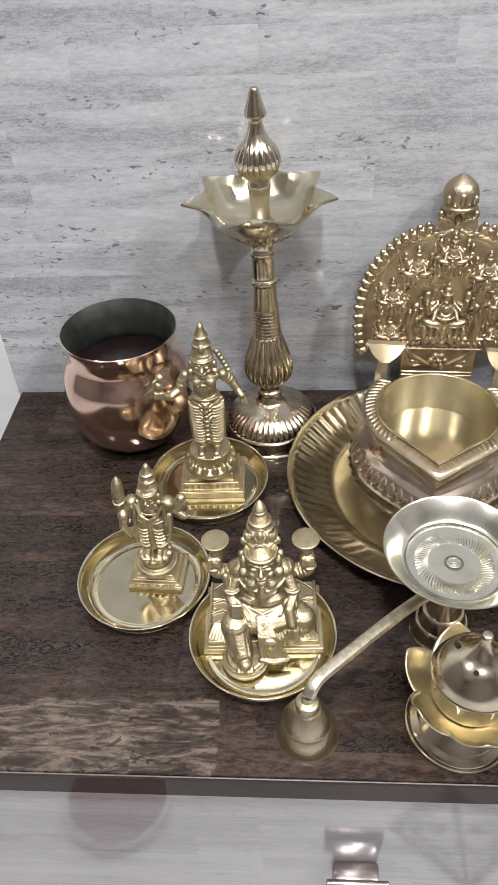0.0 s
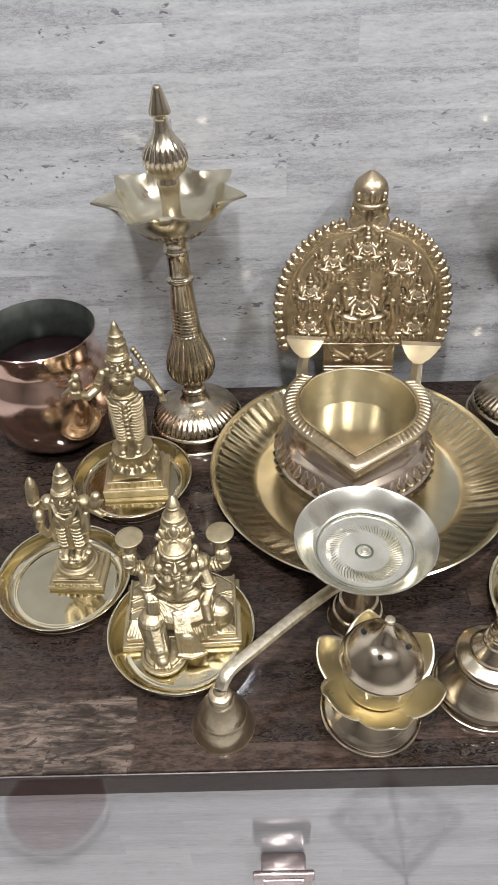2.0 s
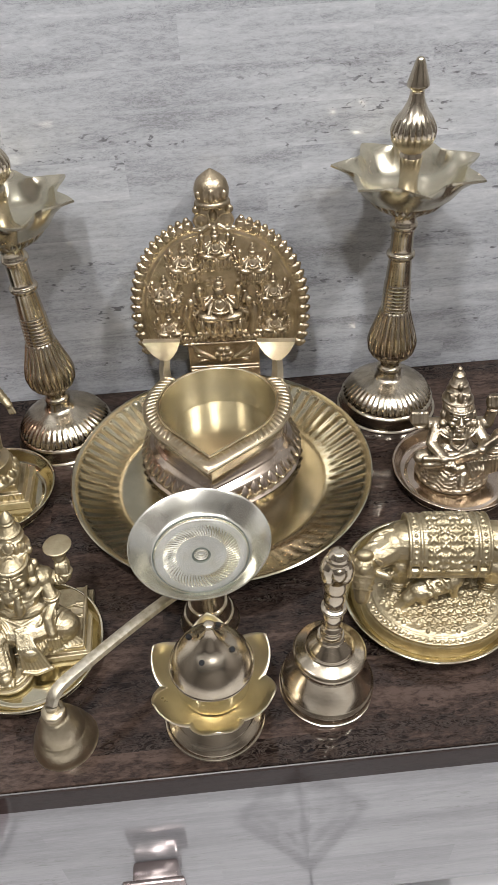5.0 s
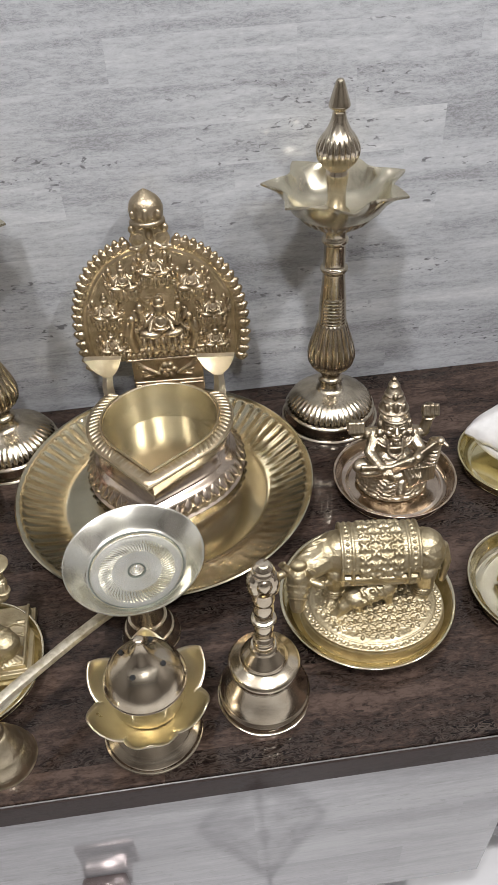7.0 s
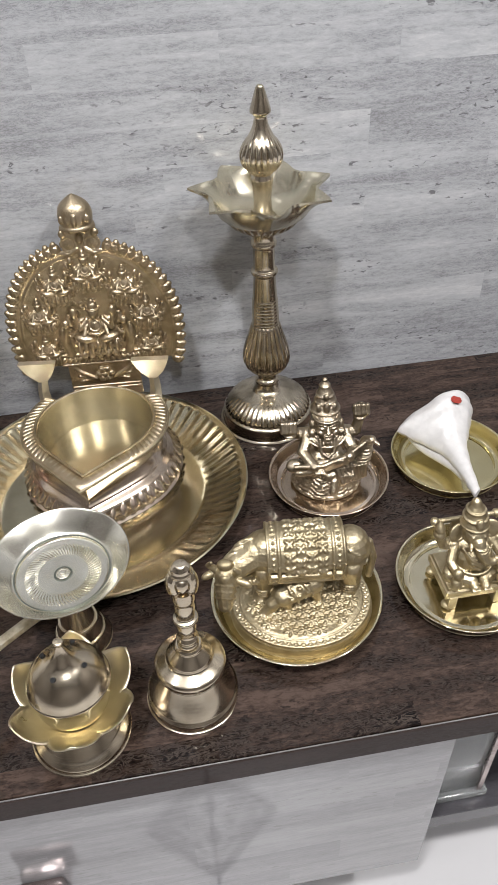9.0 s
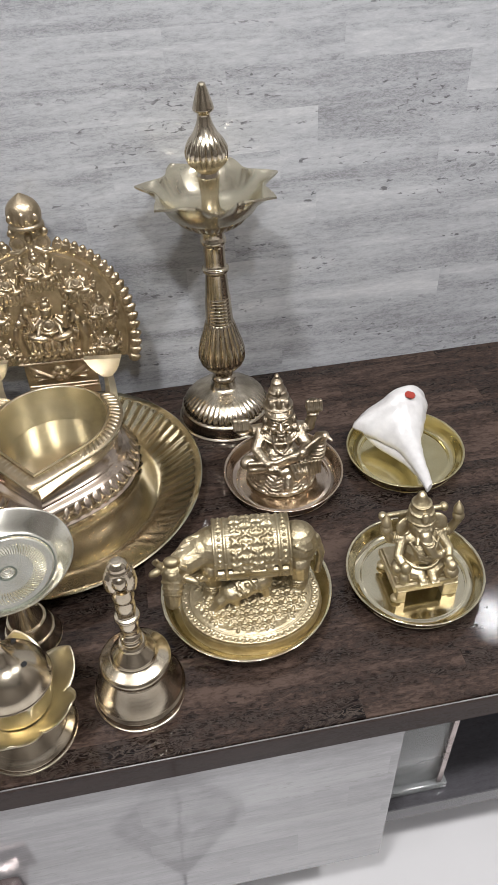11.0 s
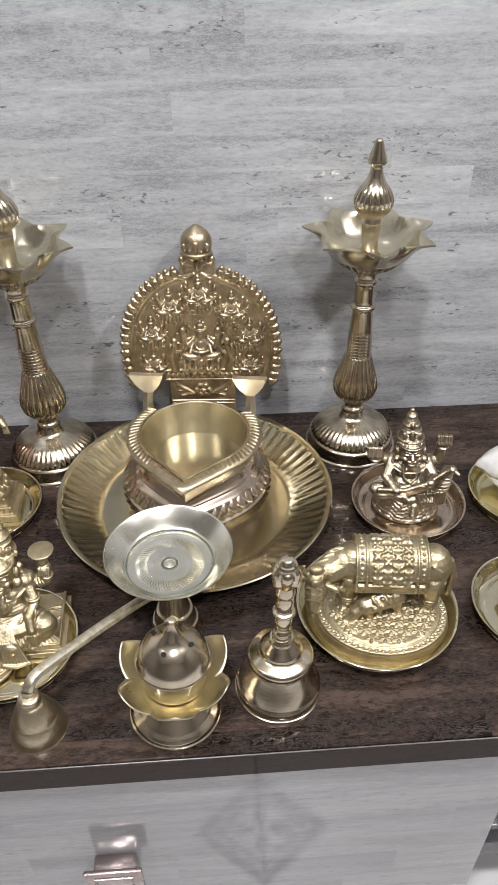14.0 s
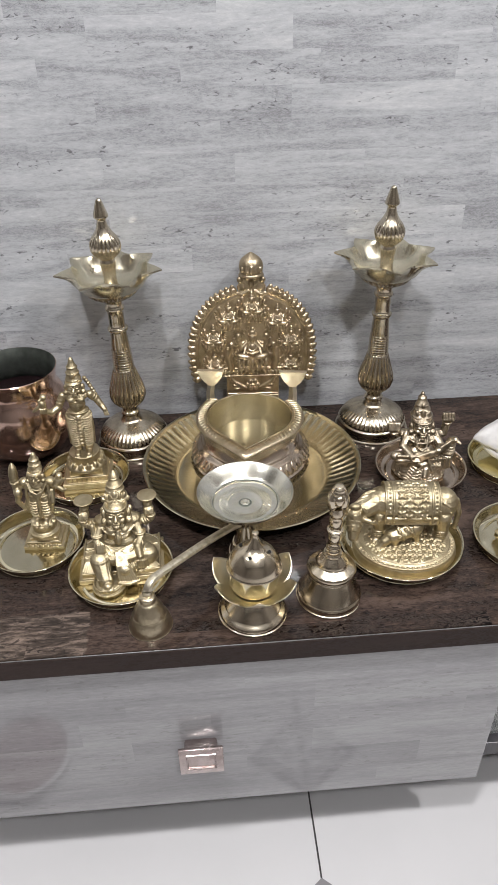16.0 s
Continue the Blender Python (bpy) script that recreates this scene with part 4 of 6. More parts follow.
def standing_tall():
    c = Clay()
    pedestal(c, 0.062, 0.050, 0.0, 0.024)
    lotus(c, 0.0235, 0.024, 0.040)
    c.turned([(0.001, 0.039), (0.0195, 0.039), (0.0195, 0.045), (0.001, 0.045)])
    for q in (-1, 1):
        c.limb((q * 0.0075, -0.004, 0.047), (q * 0.0070, -0.013, 0.0465), 0.0036, 0.0034)
        c.chain([(q * 0.0066, 0.0, 0.048), (q * 0.0074, 0.0, 0.075), (q * 0.0072, 0.0, 0.100)], 0.0048, 0.0080)
        for k in range(13):
            z = 0.056 + k * 0.0037
            c.ring(q * 0.0073, -0.0005, z + 0.002, 0.0062 + k * 0.00024, 0.0008, None, 24, 12, 180, 360)
    c.chain([(0.0, -0.009, 0.104), (0.0, -0.0095, 0.080), (0.001, -0.008, 0.060)], 0.0026, 0.003)
    for k in range(8):
        c.ball(0.0, -0.0115, 0.063 + k * 0.0055, 0.0028, 0.0016, 0.0018)
    c.ball(0, 0, 0.106, 0.0125, 0.0095, 0.007)
    c.ring(0, 0, 0.108, 0.0125, 0.0013, 0.0098)
    c.ball(0, -0.001, 0.118, 0.0105, 0.0088, 0.0115)
    c.ball(0, -0.005, 0.114, 0.0060, 0.0050, 0.0065)
    c.ball(0, 0, 0.130, 0.0155, 0.0085, 0.0075)
    c.ring(0, -0.004, 0.128, 0.0105, 0.0015, 0.006, 40)
    c.ring(0, -0.005, 0.132, 0.0075, 0.0012, 0.005, 35)
    face(c, 0, -0.005, 0.1455, 0.0098)
    crown(c, 0, -0.001, 0.1540, 0.0086, 0.0325)
    for q in (-1, 1):
        c.ball(q * 0.0165, 0.0, 0.131, 0.0048)
    # one arm with a bird, the other carrying a staff
    c.chain([(-0.0165, 0, 0.131), (-0.0225, -0.002, 0.116), (-0.0310, -0.008, 0.112), (-0.0375, -0.012, 0.117)], 0.0050, 0.0036)
    c.folds((-0.0180, 0.0, 0.127), (-0.0215, -0.0015, 0.119), 0.0050, 0.0048, 2, 0.0008)
    c.ball(-0.0395, -0.013, 0.1190, 0.0050, 0.0046, 0.0056)
    for k in range(4):
        c.limb((-0.0425 + 0.0022 * k, -0.0165, 0.1170), (-0.0425 + 0.0022 * k, -0.0165, 0.1225), 0.0013)
    c.ball(-0.0400, -0.013, 0.1290, 0.0048, 0.0052, 0.0072, (0, -15, 0))
    c.ball(-0.0375, -0.014, 0.1385, 0.0042, 0.0042, 0.0046)
    c.limb((-0.0400, -0.0165, 0.1380), (-0.0430, -0.0185, 0.1365), 0.0017, 0.0010)
    c.chain([(-0.0420, -0.013, 0.1260), (-0.0480, -0.013, 0.1215), (-0.0520, -0.013, 0.1180)], 0.0030, 0.0016)
    c.ring(-0.0375, -0.0172, 0.1392, 0.0014, 0.0006, None, 75, 8)
    c.chain([(0.0165, 0, 0.131), (0.0235, 0.003, 0.121), (0.0290, 0.001, 0.112), (0.0330, -0.003, 0.108)], 0.0050, 0.0034)
    c.folds((0.0180, 0.001, 0.129), (0.0225, 0.003, 0.1225), 0.0050, 0.0048, 2, 0.0008)
    for k in range(3):
        c.limb((0.0320 + 0.0016 * k, -0.004, 0.1075), (0.0330 + 0.0022 * k, -0.006, 0.1010), 0.0013)
    # beaded braid
    for k in range(11):
        f = k / 10
        c.ball(0.012 + 0.019 * f, 0.008 - 0.003 * f, 0.150 - 0.036 * f - 0.006 * f * f, 0.0029 - 0.0008 * f)
    # swagged waist cloth and the hanging side folds
    for k in range(5):
        c.chain([(-0.0120, -0.003, 0.1075 - 0.0035 * k), (0.0, -0.0115, 0.1035 - 0.0050 * k), (0.0120, -0.003, 0.1075 - 0.0035 * k)], 0.0012)
    for q in (-1, 1):
        c.chain([(q * 0.0135, 0.0, 0.104), (q * 0.0150, 0.0, 0.082), (q * 0.0140, 0.0, 0.058)], 0.0028, 0.0022)
        c.ball(q * 0.0056, -0.0060, 0.1265, 0.0052, 0.0046, 0.0048)
        c.folds((q * 0.0068, 0.0, 0.0495), (q * 0.0068, 0.0, 0.0555), 0.0056, 0.0054, 3, 0.0008)
        for k in range(4):
            c.limb((q * 0.0075 - 0.0027 + 0.0018 * k, -0.0135, 0.0455), (q * 0.0075 - 0.0029 + 0.0020 * k, -0.0165, 0.0448), 0.0010)
    for k in range(9):
        c.bar([(-0.024 + 0.006 * k, -0.0215, 0.0165), (-0.024 + 0.006 * k, -0.0225, 0.0095)], 0.0008, 6)
    c.tip_back(0.045, 0.14)
    return c


def standing_small():
    c = Clay()
    pedestal(c, 0.047, 0.038, 0.0, 0.012)
    c.turned(smooth_rows([(0.001, 0.012), (0.0165, 0.012), (0.0172, 0.015), (0.0150, 0.019), (0.0135, 0.020), (0.0135, 0.026), (0.001, 0.026)], 3))
    c.ring(0, 0, 0.0165, 0.0168, 0.0014)
    lotus(c, 0.0130, 0.025, 0.031, 12)
    for q in (-1, 1):
        c.limb((q * 0.005, -0.003, 0.0335), (q * 0.005, -0.0095, 0.0325), 0.0029)
        c.chain([(q * 0.005, 0, 0.033), (q * 0.0062, 0, 0.050), (q * 0.0062, 0, 0.064)], 0.0042, 0.0070)
        for k in range(6):
            c.ring(q * 0.006, -0.0005, 0.042 + k * 0.0042, 0.0056 + k * 0.0003, 0.0008, None, 24, 12, 180, 360)
    c.chain([(0, -0.007, 0.068), (0, -0.0075, 0.050), (0.0005, -0.006, 0.040)], 0.002, 0.0024)
    c.ball(0, 0, 0.068, 0.0115, 0.008, 0.006)
    c.ring(0, 0, 0.0695, 0.0115, 0.0013, 0.0085)
    c.ball(0, 0, 0.077, 0.0095, 0.0072, 0.0090)
    c.ball(0, 0, 0.086, 0.0135, 0.0072, 0.0060)
    c.ring(0, -0.004, 0.083, 0.0085, 0.0012, 0.005, 40)
    c.ring(0, -0.004, 0.086, 0.0060, 0.0010, 0.004, 35)
    c.chain([(-0.012, -0.004, 0.086), (-0.013, -0.006, 0.072), (-0.012, -0.005, 0.056)], 0.0020, 0.0016)
    c.chain([(0.012, -0.004, 0.086), (0.013, -0.006, 0.072), (0.012, -0.005, 0.056)], 0.0020, 0.0016)
    face(c, 0, -0.005, 0.0985, 0.0080)
    crown(c, 0, -0.001, 0.1055, 0.0074, 0.0245)
    for q in (-1, 1):
        c.ball(q * 0.0142, 0, 0.086, 0.0042)
        c.chain([(q * 0.014, 0, 0.087), (q * 0.0200, -0.001, 0.080), (q * 0.0225, -0.006, 0.084)], 0.0034, 0.0028)
    # a tall club at one hand, a bird by the other
    c.chain([(-0.0235, -0.006, 0.066), (-0.0240, -0.006, 0.088), (-0.0240, -0.006, 0.106)], 0.0026, 0.0046)
    c.turned(smooth_rows([(0.0035, 0.094), (0.0052, 0.100), (0.0048, 0.108), (0.0036, 0.114), (0.001, 0.119)], 3), -0.0240, -0.006)
    c.ball(-0.0215, -0.008, 0.078, 0.0050, 0.005, 0.0062)
    c.chain([(-0.021, -0.006, 0.074), (-0.0235, -0.006, 0.064), (-0.018, -0.004, 0.052)], 0.004, 0.0026)
    c.ball(0.0255, -0.006, 0.092, 0.0055, 0.0045, 0.0075, (0, 25, 0))
    c.ball(0.0275, -0.007, 0.100, 0.0040)
    c.chain([(0.0225, -0.007, 0.086), (0.0300, -0.008, 0.080), (0.0335, -0.009, 0.082)], 0.0034, 0.0016)
    c.chain([(0.016, -0.003, 0.076), (0.0165, -0.007, 0.062), (0.013, -0.006, 0.058)], 0.0032, 0.0026)
    # broad garlands, belt tassels, waist cloth flaring at the sides, feathers
    for k in range(4):
        c.chain([(-0.0115 + 0.0012 * k, -0.0045, 0.0890 - 0.0006 * k), (-0.0070 + 0.001 * k, -0.0088, 0.0790 - 0.0022 * k), (0.0, -0.0098, 0.0755 - 0.0026 * k), (0.0070 - 0.001 * k, -0.0088, 0.0790 - 0.0022 * k), (0.0115 - 0.0012 * k, -0.0045, 0.0890 - 0.0006 * k)], 0.0012)
    for q in (-1, 1):
        c.ball(q * 0.0155, -0.001, 0.0885, 0.0062, 0.0060, 0.0050, (0, q * 30, 0))
        c.folds((q * 0.0150, -0.001, 0.0860), (q * 0.0195, -0.001, 0.0808), 0.0040, 0.0038, 3, 0.0007)
        c.chain([(q * 0.0110, -0.003, 0.068), (q * 0.0150, -0.004, 0.058), (q * 0.0130, -0.003, 0.045)], 0.0026, 0.0020)
        c.folds((q * 0.005, 0.0, 0.0345), (q * 0.0055, 0.0, 0.0405), 0.0050, 0.0048, 3, 0.0007)
        for k in range(4):
            c.limb((q * 0.0052 - 0.0024 + 0.0016 * k, -0.0095, 0.0325), (q * 0.0052 - 0.0026 + 0.0018 * k, -0.0130, 0.0318), 0.0010)
    for k in range(5):
        c.chain([(0.0235 + 0.0010 * k, -0.007, 0.0900 + 0.0010 * k), (0.0290 + 0.0012 * k, -0.008, 0.0880 + 0.0022 * k)], 0.0013, 0.0009)
    c.folds((-0.0240, -0.006, 0.090), (-0.0240, -0.006, 0.112), 0.0050, 0.0040, 5, 0.0007)
    for k in range(6):
        c.ball(-0.015 + 0.006 * k, -0.0195, 0.0065, 0.0022, 0.0012, 0.0022)
    c.tip_back(0.030, 0.20)
    return c


def seated_queen():
    c = Clay()
    # ridged seat
    c.slab(-0.047, 0.047, -0.028, 0.034, 0.0, 0.006)
    c.slab(-0.043, 0.043, -0.024, 0.032, 0.005, 0.013)
    c.turned([(0.001, 0.0), (0.0155, 0.0), (0.0155, 0.006), (0.013, 0.0085), (0.001, 0.009)], -0.014, -0.034)
    for q in (-1, 1):
        for k in range(4):
            c.bar([(q * 0.034, -0.020 + k * 0.012, 0.0133), (q * 0.043, -0.020 + k * 0.012, 0.0133)], 0.0009, 6)
    # board behind the knees with wavy carving
    for q in (-1, 1):
        for k in range(4):
            c.chain([(q * 0.026, 0.012 - k * 0.010, 0.0136), (q * 0.033, 0.014 - k * 0.010, 0.0145), (q * 0.041, 0.011 - k * 0.010, 0.0136)], 0.0011, 0.0009)
        c.bar([(q * 0.0425, -0.024, 0.0135), (q * 0.0425, 0.032, 0.0135)], 0.0013, 6)
    c.bar([(-0.043, -0.025, 0.0132), (0.043, -0.025, 0.0132)], 0.0013, 6)
    # one leg folded on the seat, the other lowered to the round footstool, under a pleated skirt
    c.ball(0.002, -0.006, 0.0265, 0.030, 0.021, 0.0135)
    c.chain([(0.006, 0.0, 0.027), (0.031, -0.012, 0.0240)], 0.0130, 0.0110)
    c.chain([(0.031, -0.013, 0.0215), (0.008, -0.026, 0.0170)], 0.0095, 0.0070)
    c.chain([(-0.007, 0.0, 0.028), (-0.0215, -0.020, 0.0280)], 0.0130, 0.0112)
    c.chain([(-0.0215, -0.020, 0.0275), (-0.0165, -0.0360, 0.0130)], 0.0112, 0.0088)
    c.folds((0.008, -0.001, 0.027), (0.030, -0.0115, 0.0242), 0.0134, 0.0114, 7, 0.0008)
    c.folds((0.028, -0.0145, 0.021), (0.010, -0.0250, 0.0175), 0.0094, 0.0074, 5, 0.0008)
    c.folds((-0.009, -0.003, 0.028), (-0.0205, -0.019, 0.0280), 0.0134, 0.0116, 5, 0.0008)
    for k in range(5):
        c.chain([(-0.0290 + 0.0036 * k, -0.0240 - 0.0022 * (2 - abs(k - 2)), 0.0330 - 0.0010 * abs(k - 2)), (-0.0235 + 0.0034 * k, -0.0400 - 0.0012 * (2 - abs(k - 2)), 0.0165)], 0.0011, 0.0013)
    c.limb((-0.0155, -0.036, 0.0115), (-0.0138, -0.0445, 0.0105), 0.0066, 0.0058)
    for k in range(5):
        c.limb((-0.0190 + 0.0026 * k, -0.0455, 0.0110), (-0.0190 + 0.0026 * k, -0.0500, 0.0100), 0.0015)
    c.ring(-0.014, -0.034, 0.0075, 0.0158, 0.0014)
    c.ring(-0.014, -0.034, 0.0030, 0.0172, 0.0014)
    # the falling middle pleats of the skirt
    c.ball(0.005, -0.0285, 0.018, 0.0095, 0.0080, 0.0085)
    for k in range(8):
        u = k / 7
        c.chain([(-0.004 + 0.007 * u, -0.0200, 0.0360), (-0.003 + 0.013 * u, -0.0300, 0.0255), (-0.001 + 0.019 * u, -0.0385, 0.0100)], 0.0012, 0.0016)
    c.chain([(-0.002, -0.0395, 0.0098), (0.008, -0.0415, 0.0092), (0.019, -0.0385, 0.0098)], 0.0018)
    # hem spread over the seat
    for k in range(8):
        c.chain([(0.019 + 0.0024 * k, -0.018, 0.0190), (0.0205 + 0.0030 * k, -0.0275 + 0.0010 * k, 0.0132)], 0.0014, 0.0018)
    for k in range(6):
        c.chain([(-0.029 - 0.0018 * k, -0.012, 0.0190), (-0.030 - 0.0024 * k, -0.0255 + 0.0010 * k, 0.0132)], 0.0014, 0.0018)
    # swags of the sash over the lap
    for k in range(4):
        c.chain([(-0.018 + 0.002 * k, -0.010 - 0.002 * k, 0.0405 - 0.001 * k), (0.000, -0.0185 - 0.0014 * k, 0.0375 - 0.0030 * k), (0.017 - 0.001 * k, -0.0120 - 0.002 * k, 0.0400 - 0.001 * k)], 0.0014)
    c.ball(0, 0.002, 0.032, 0.022, 0.016, 0.012)
    c.ring(0, -0.001, 0.038, 0.0195, 0.0019, 0.0145)
    c.ball(0, 0.003, 0.046, 0.0150, 0.0115, 0.014)
    c.ball(0, 0.002, 0.058, 0.0190, 0.0115, 0.0095)
    for q in (-1, 1):
        c.ball(q * 0.007, -0.006, 0.0555, 0.0062, 0.006, 0.006)
    for r, z in ((0.0175, 0.0585), (0.0140, 0.0615), (0.0105, 0.0645)):
        c.ring(0, -0.003, z, r, 0.0015, r * 0.62, 38)
    c.chain([(0, -0.012, 0.057), (0, -0.0135, 0.050), (0, -0.0135, 0.045)], 0.0026, 0.0034)
    c.ball(0, -0.0135, 0.0485, 0.0042, 0.0028, 0.0052)
    for k in range(5):
        c.chain([(0.017 - 0.0012 * k, -0.003 - 0.001 * k, 0.062 + 0.0008 * k), (0.010 - 0.0022 * k, -0.0115, 0.0500), (0.000 - 0.0022 * k, -0.0130, 0.0420)], 0.0013, 0.0011)
    c.ball(0, 0.001, 0.068, 0.0070, 0.007, 0.008)
    face(c, 0, -0.0085, 0.0780, 0.0124)
    c.ball(0, 0.004, 0.077, 0.0115, 0.008, 0.0135)
    c.turned(smooth_rows([(0.001, 0.085), (0.0122, 0.086), (0.0126, 0.0900), (0.0108, 0.0940), (0.0098, 0.1000), (0.0084, 0.1050), (0.0062, 0.1095), (0.0046, 0.1130), (0.0048, 0.1155), (0.0030, 0.1195), (0.0005, 0.1225)], 4), 0, 0.0035)
    for zz, rr in ((0.0862, 0.0128), (0.0882, 0.0130), (0.0904, 0.0128), (0.1000, 0.0100), (0.1050, 0.0086), (0.1130, 0.0050)):
        c.ring(0, 0.0035, zz, rr, 0.0008)
    for q in (-2, -1, 1, 2):
        c.ball(q * 0.0048, -0.0075 + 0.0016 * abs(q), 0.0955, 0.0022, 0.0018, 0.0046, (0, q * 9, 0))
    c.ring(0, -0.0110, 0.0905, 0.0030, 0.0011, None, 75)
    c.ball(0, -0.0108, 0.0905, 0.0014)
    c.ball(0, -0.0080, 0.0990, 0.0030, 0.0022, 0.0052)
    c.ring(0, -0.0082, 0.0990, 0.0040, 0.0008, None, 70)
    for q in (-1, 1):
        c.ball(q * 0.0132, -0.001, 0.0900, 0.0026, 0.0024, 0.0034)
        c.ball(q * 0.0165, 0.002, 0.0625, 0.0090, 0.0080, 0.0062, (0, q * 25, 0))
    for q in (-1, 1):
        c.ball(q * 0.0145, -0.001, 0.077, 0.0034, 0.0028, 0.0042)
        c.chain([(q * 0.012, 0.004, 0.073), (q * 0.0165, 0.003, 0.066), (q * 0.018, -0.002, 0.060)], 0.0026, 0.0020)
    # upper arms hold flat lotus discs
    for q in (-1, 1):
        c.ball(q * 0.0195, 0.003, 0.0605, 0.0070)
        c.chain([(q * 0.019, 0.004, 0.060), (q * 0.0290, 0.003, 0.0575), (q * 0.0370, -0.002, 0.064), (q * 0.0360, -0.003, 0.073)], 0.0052, 0.0040)
        c.ring(q * 0.0368, -0.0025, 0.0675, 0.0048, 0.0011, 0.0046)
        c.ball(q * 0.0355, -0.004, 0.0755, 0.0062, 0.006, 0.0060)
        for k in range(4):
            c.limb((q * (0.0318 + k * 0.0026), -0.0085, 0.073), (q * (0.0318 + k * 0.0026), -0.0075, 0.0785), 0.0015)
        c.turned(smooth_rows([(0.002, 0.080), (0.0052, 0.082), (0.0050, 0.087), (0.0080, 0.0895), (0.0103, 0.0915), (0.0103, 0.0932), (0.001, 0.0936)], 3), q * 0.0345, -0.003)
        # lower arms rest on the knees
        c.chain([(q * 0.019, 0.0, 0.058), (q * 0.0245, -0.006, 0.045), (q * 0.0205, -0.017, 0.040)], 0.0054, 0.0040)
        c.ring(q * 0.0235, -0.005, 0.049, 0.0060, 0.0012, 0.0055)
        c.ring(q * 0.0215, -0.014, 0.0415, 0.0048, 0.0011, 0.0045, 60)
    c.chain([(0.0205, -0.017, 0.040), (0.0225, -0.022, 0.030), (0.0235, -0.0245, 0.022)], 0.0042, 0.0026)
    for k in range(4):
        c.limb((0.0195 + k * 0.0024, -0.0255, 0.027), (0.0195 + k * 0.0026, -0.0275, 0.0195), 0.0014)
    c.ball(-0.0195, -0.020, 0.0400, 0.0056, 0.004, 0.0066)
    for k in range(4):
        c.limb((-0.0225 + k * 0.0022, -0.0225, 0.0405), (-0.0225 + k * 0.0022, -0.0215, 0.0490), 0.0014)
    c.chain([(-0.028, -0.004, 0.060), (-0.0265, -0.006, 0.047), (-0.0240, -0.012, 0.030)], 0.0030, 0.0020)
    c.folds((-0.029, 0.003, 0.0575), (-0.0365, -0.002, 0.0640), 0.0054, 0.0048, 3, 0.0008)
    c.folds((0.029, 0.003, 0.0575), (0.0365, -0.002, 0.0640), 0.0054, 0.0048, 3, 0.0008)
    c.tip_back(0.032, 0.42, 0.17)
    return c


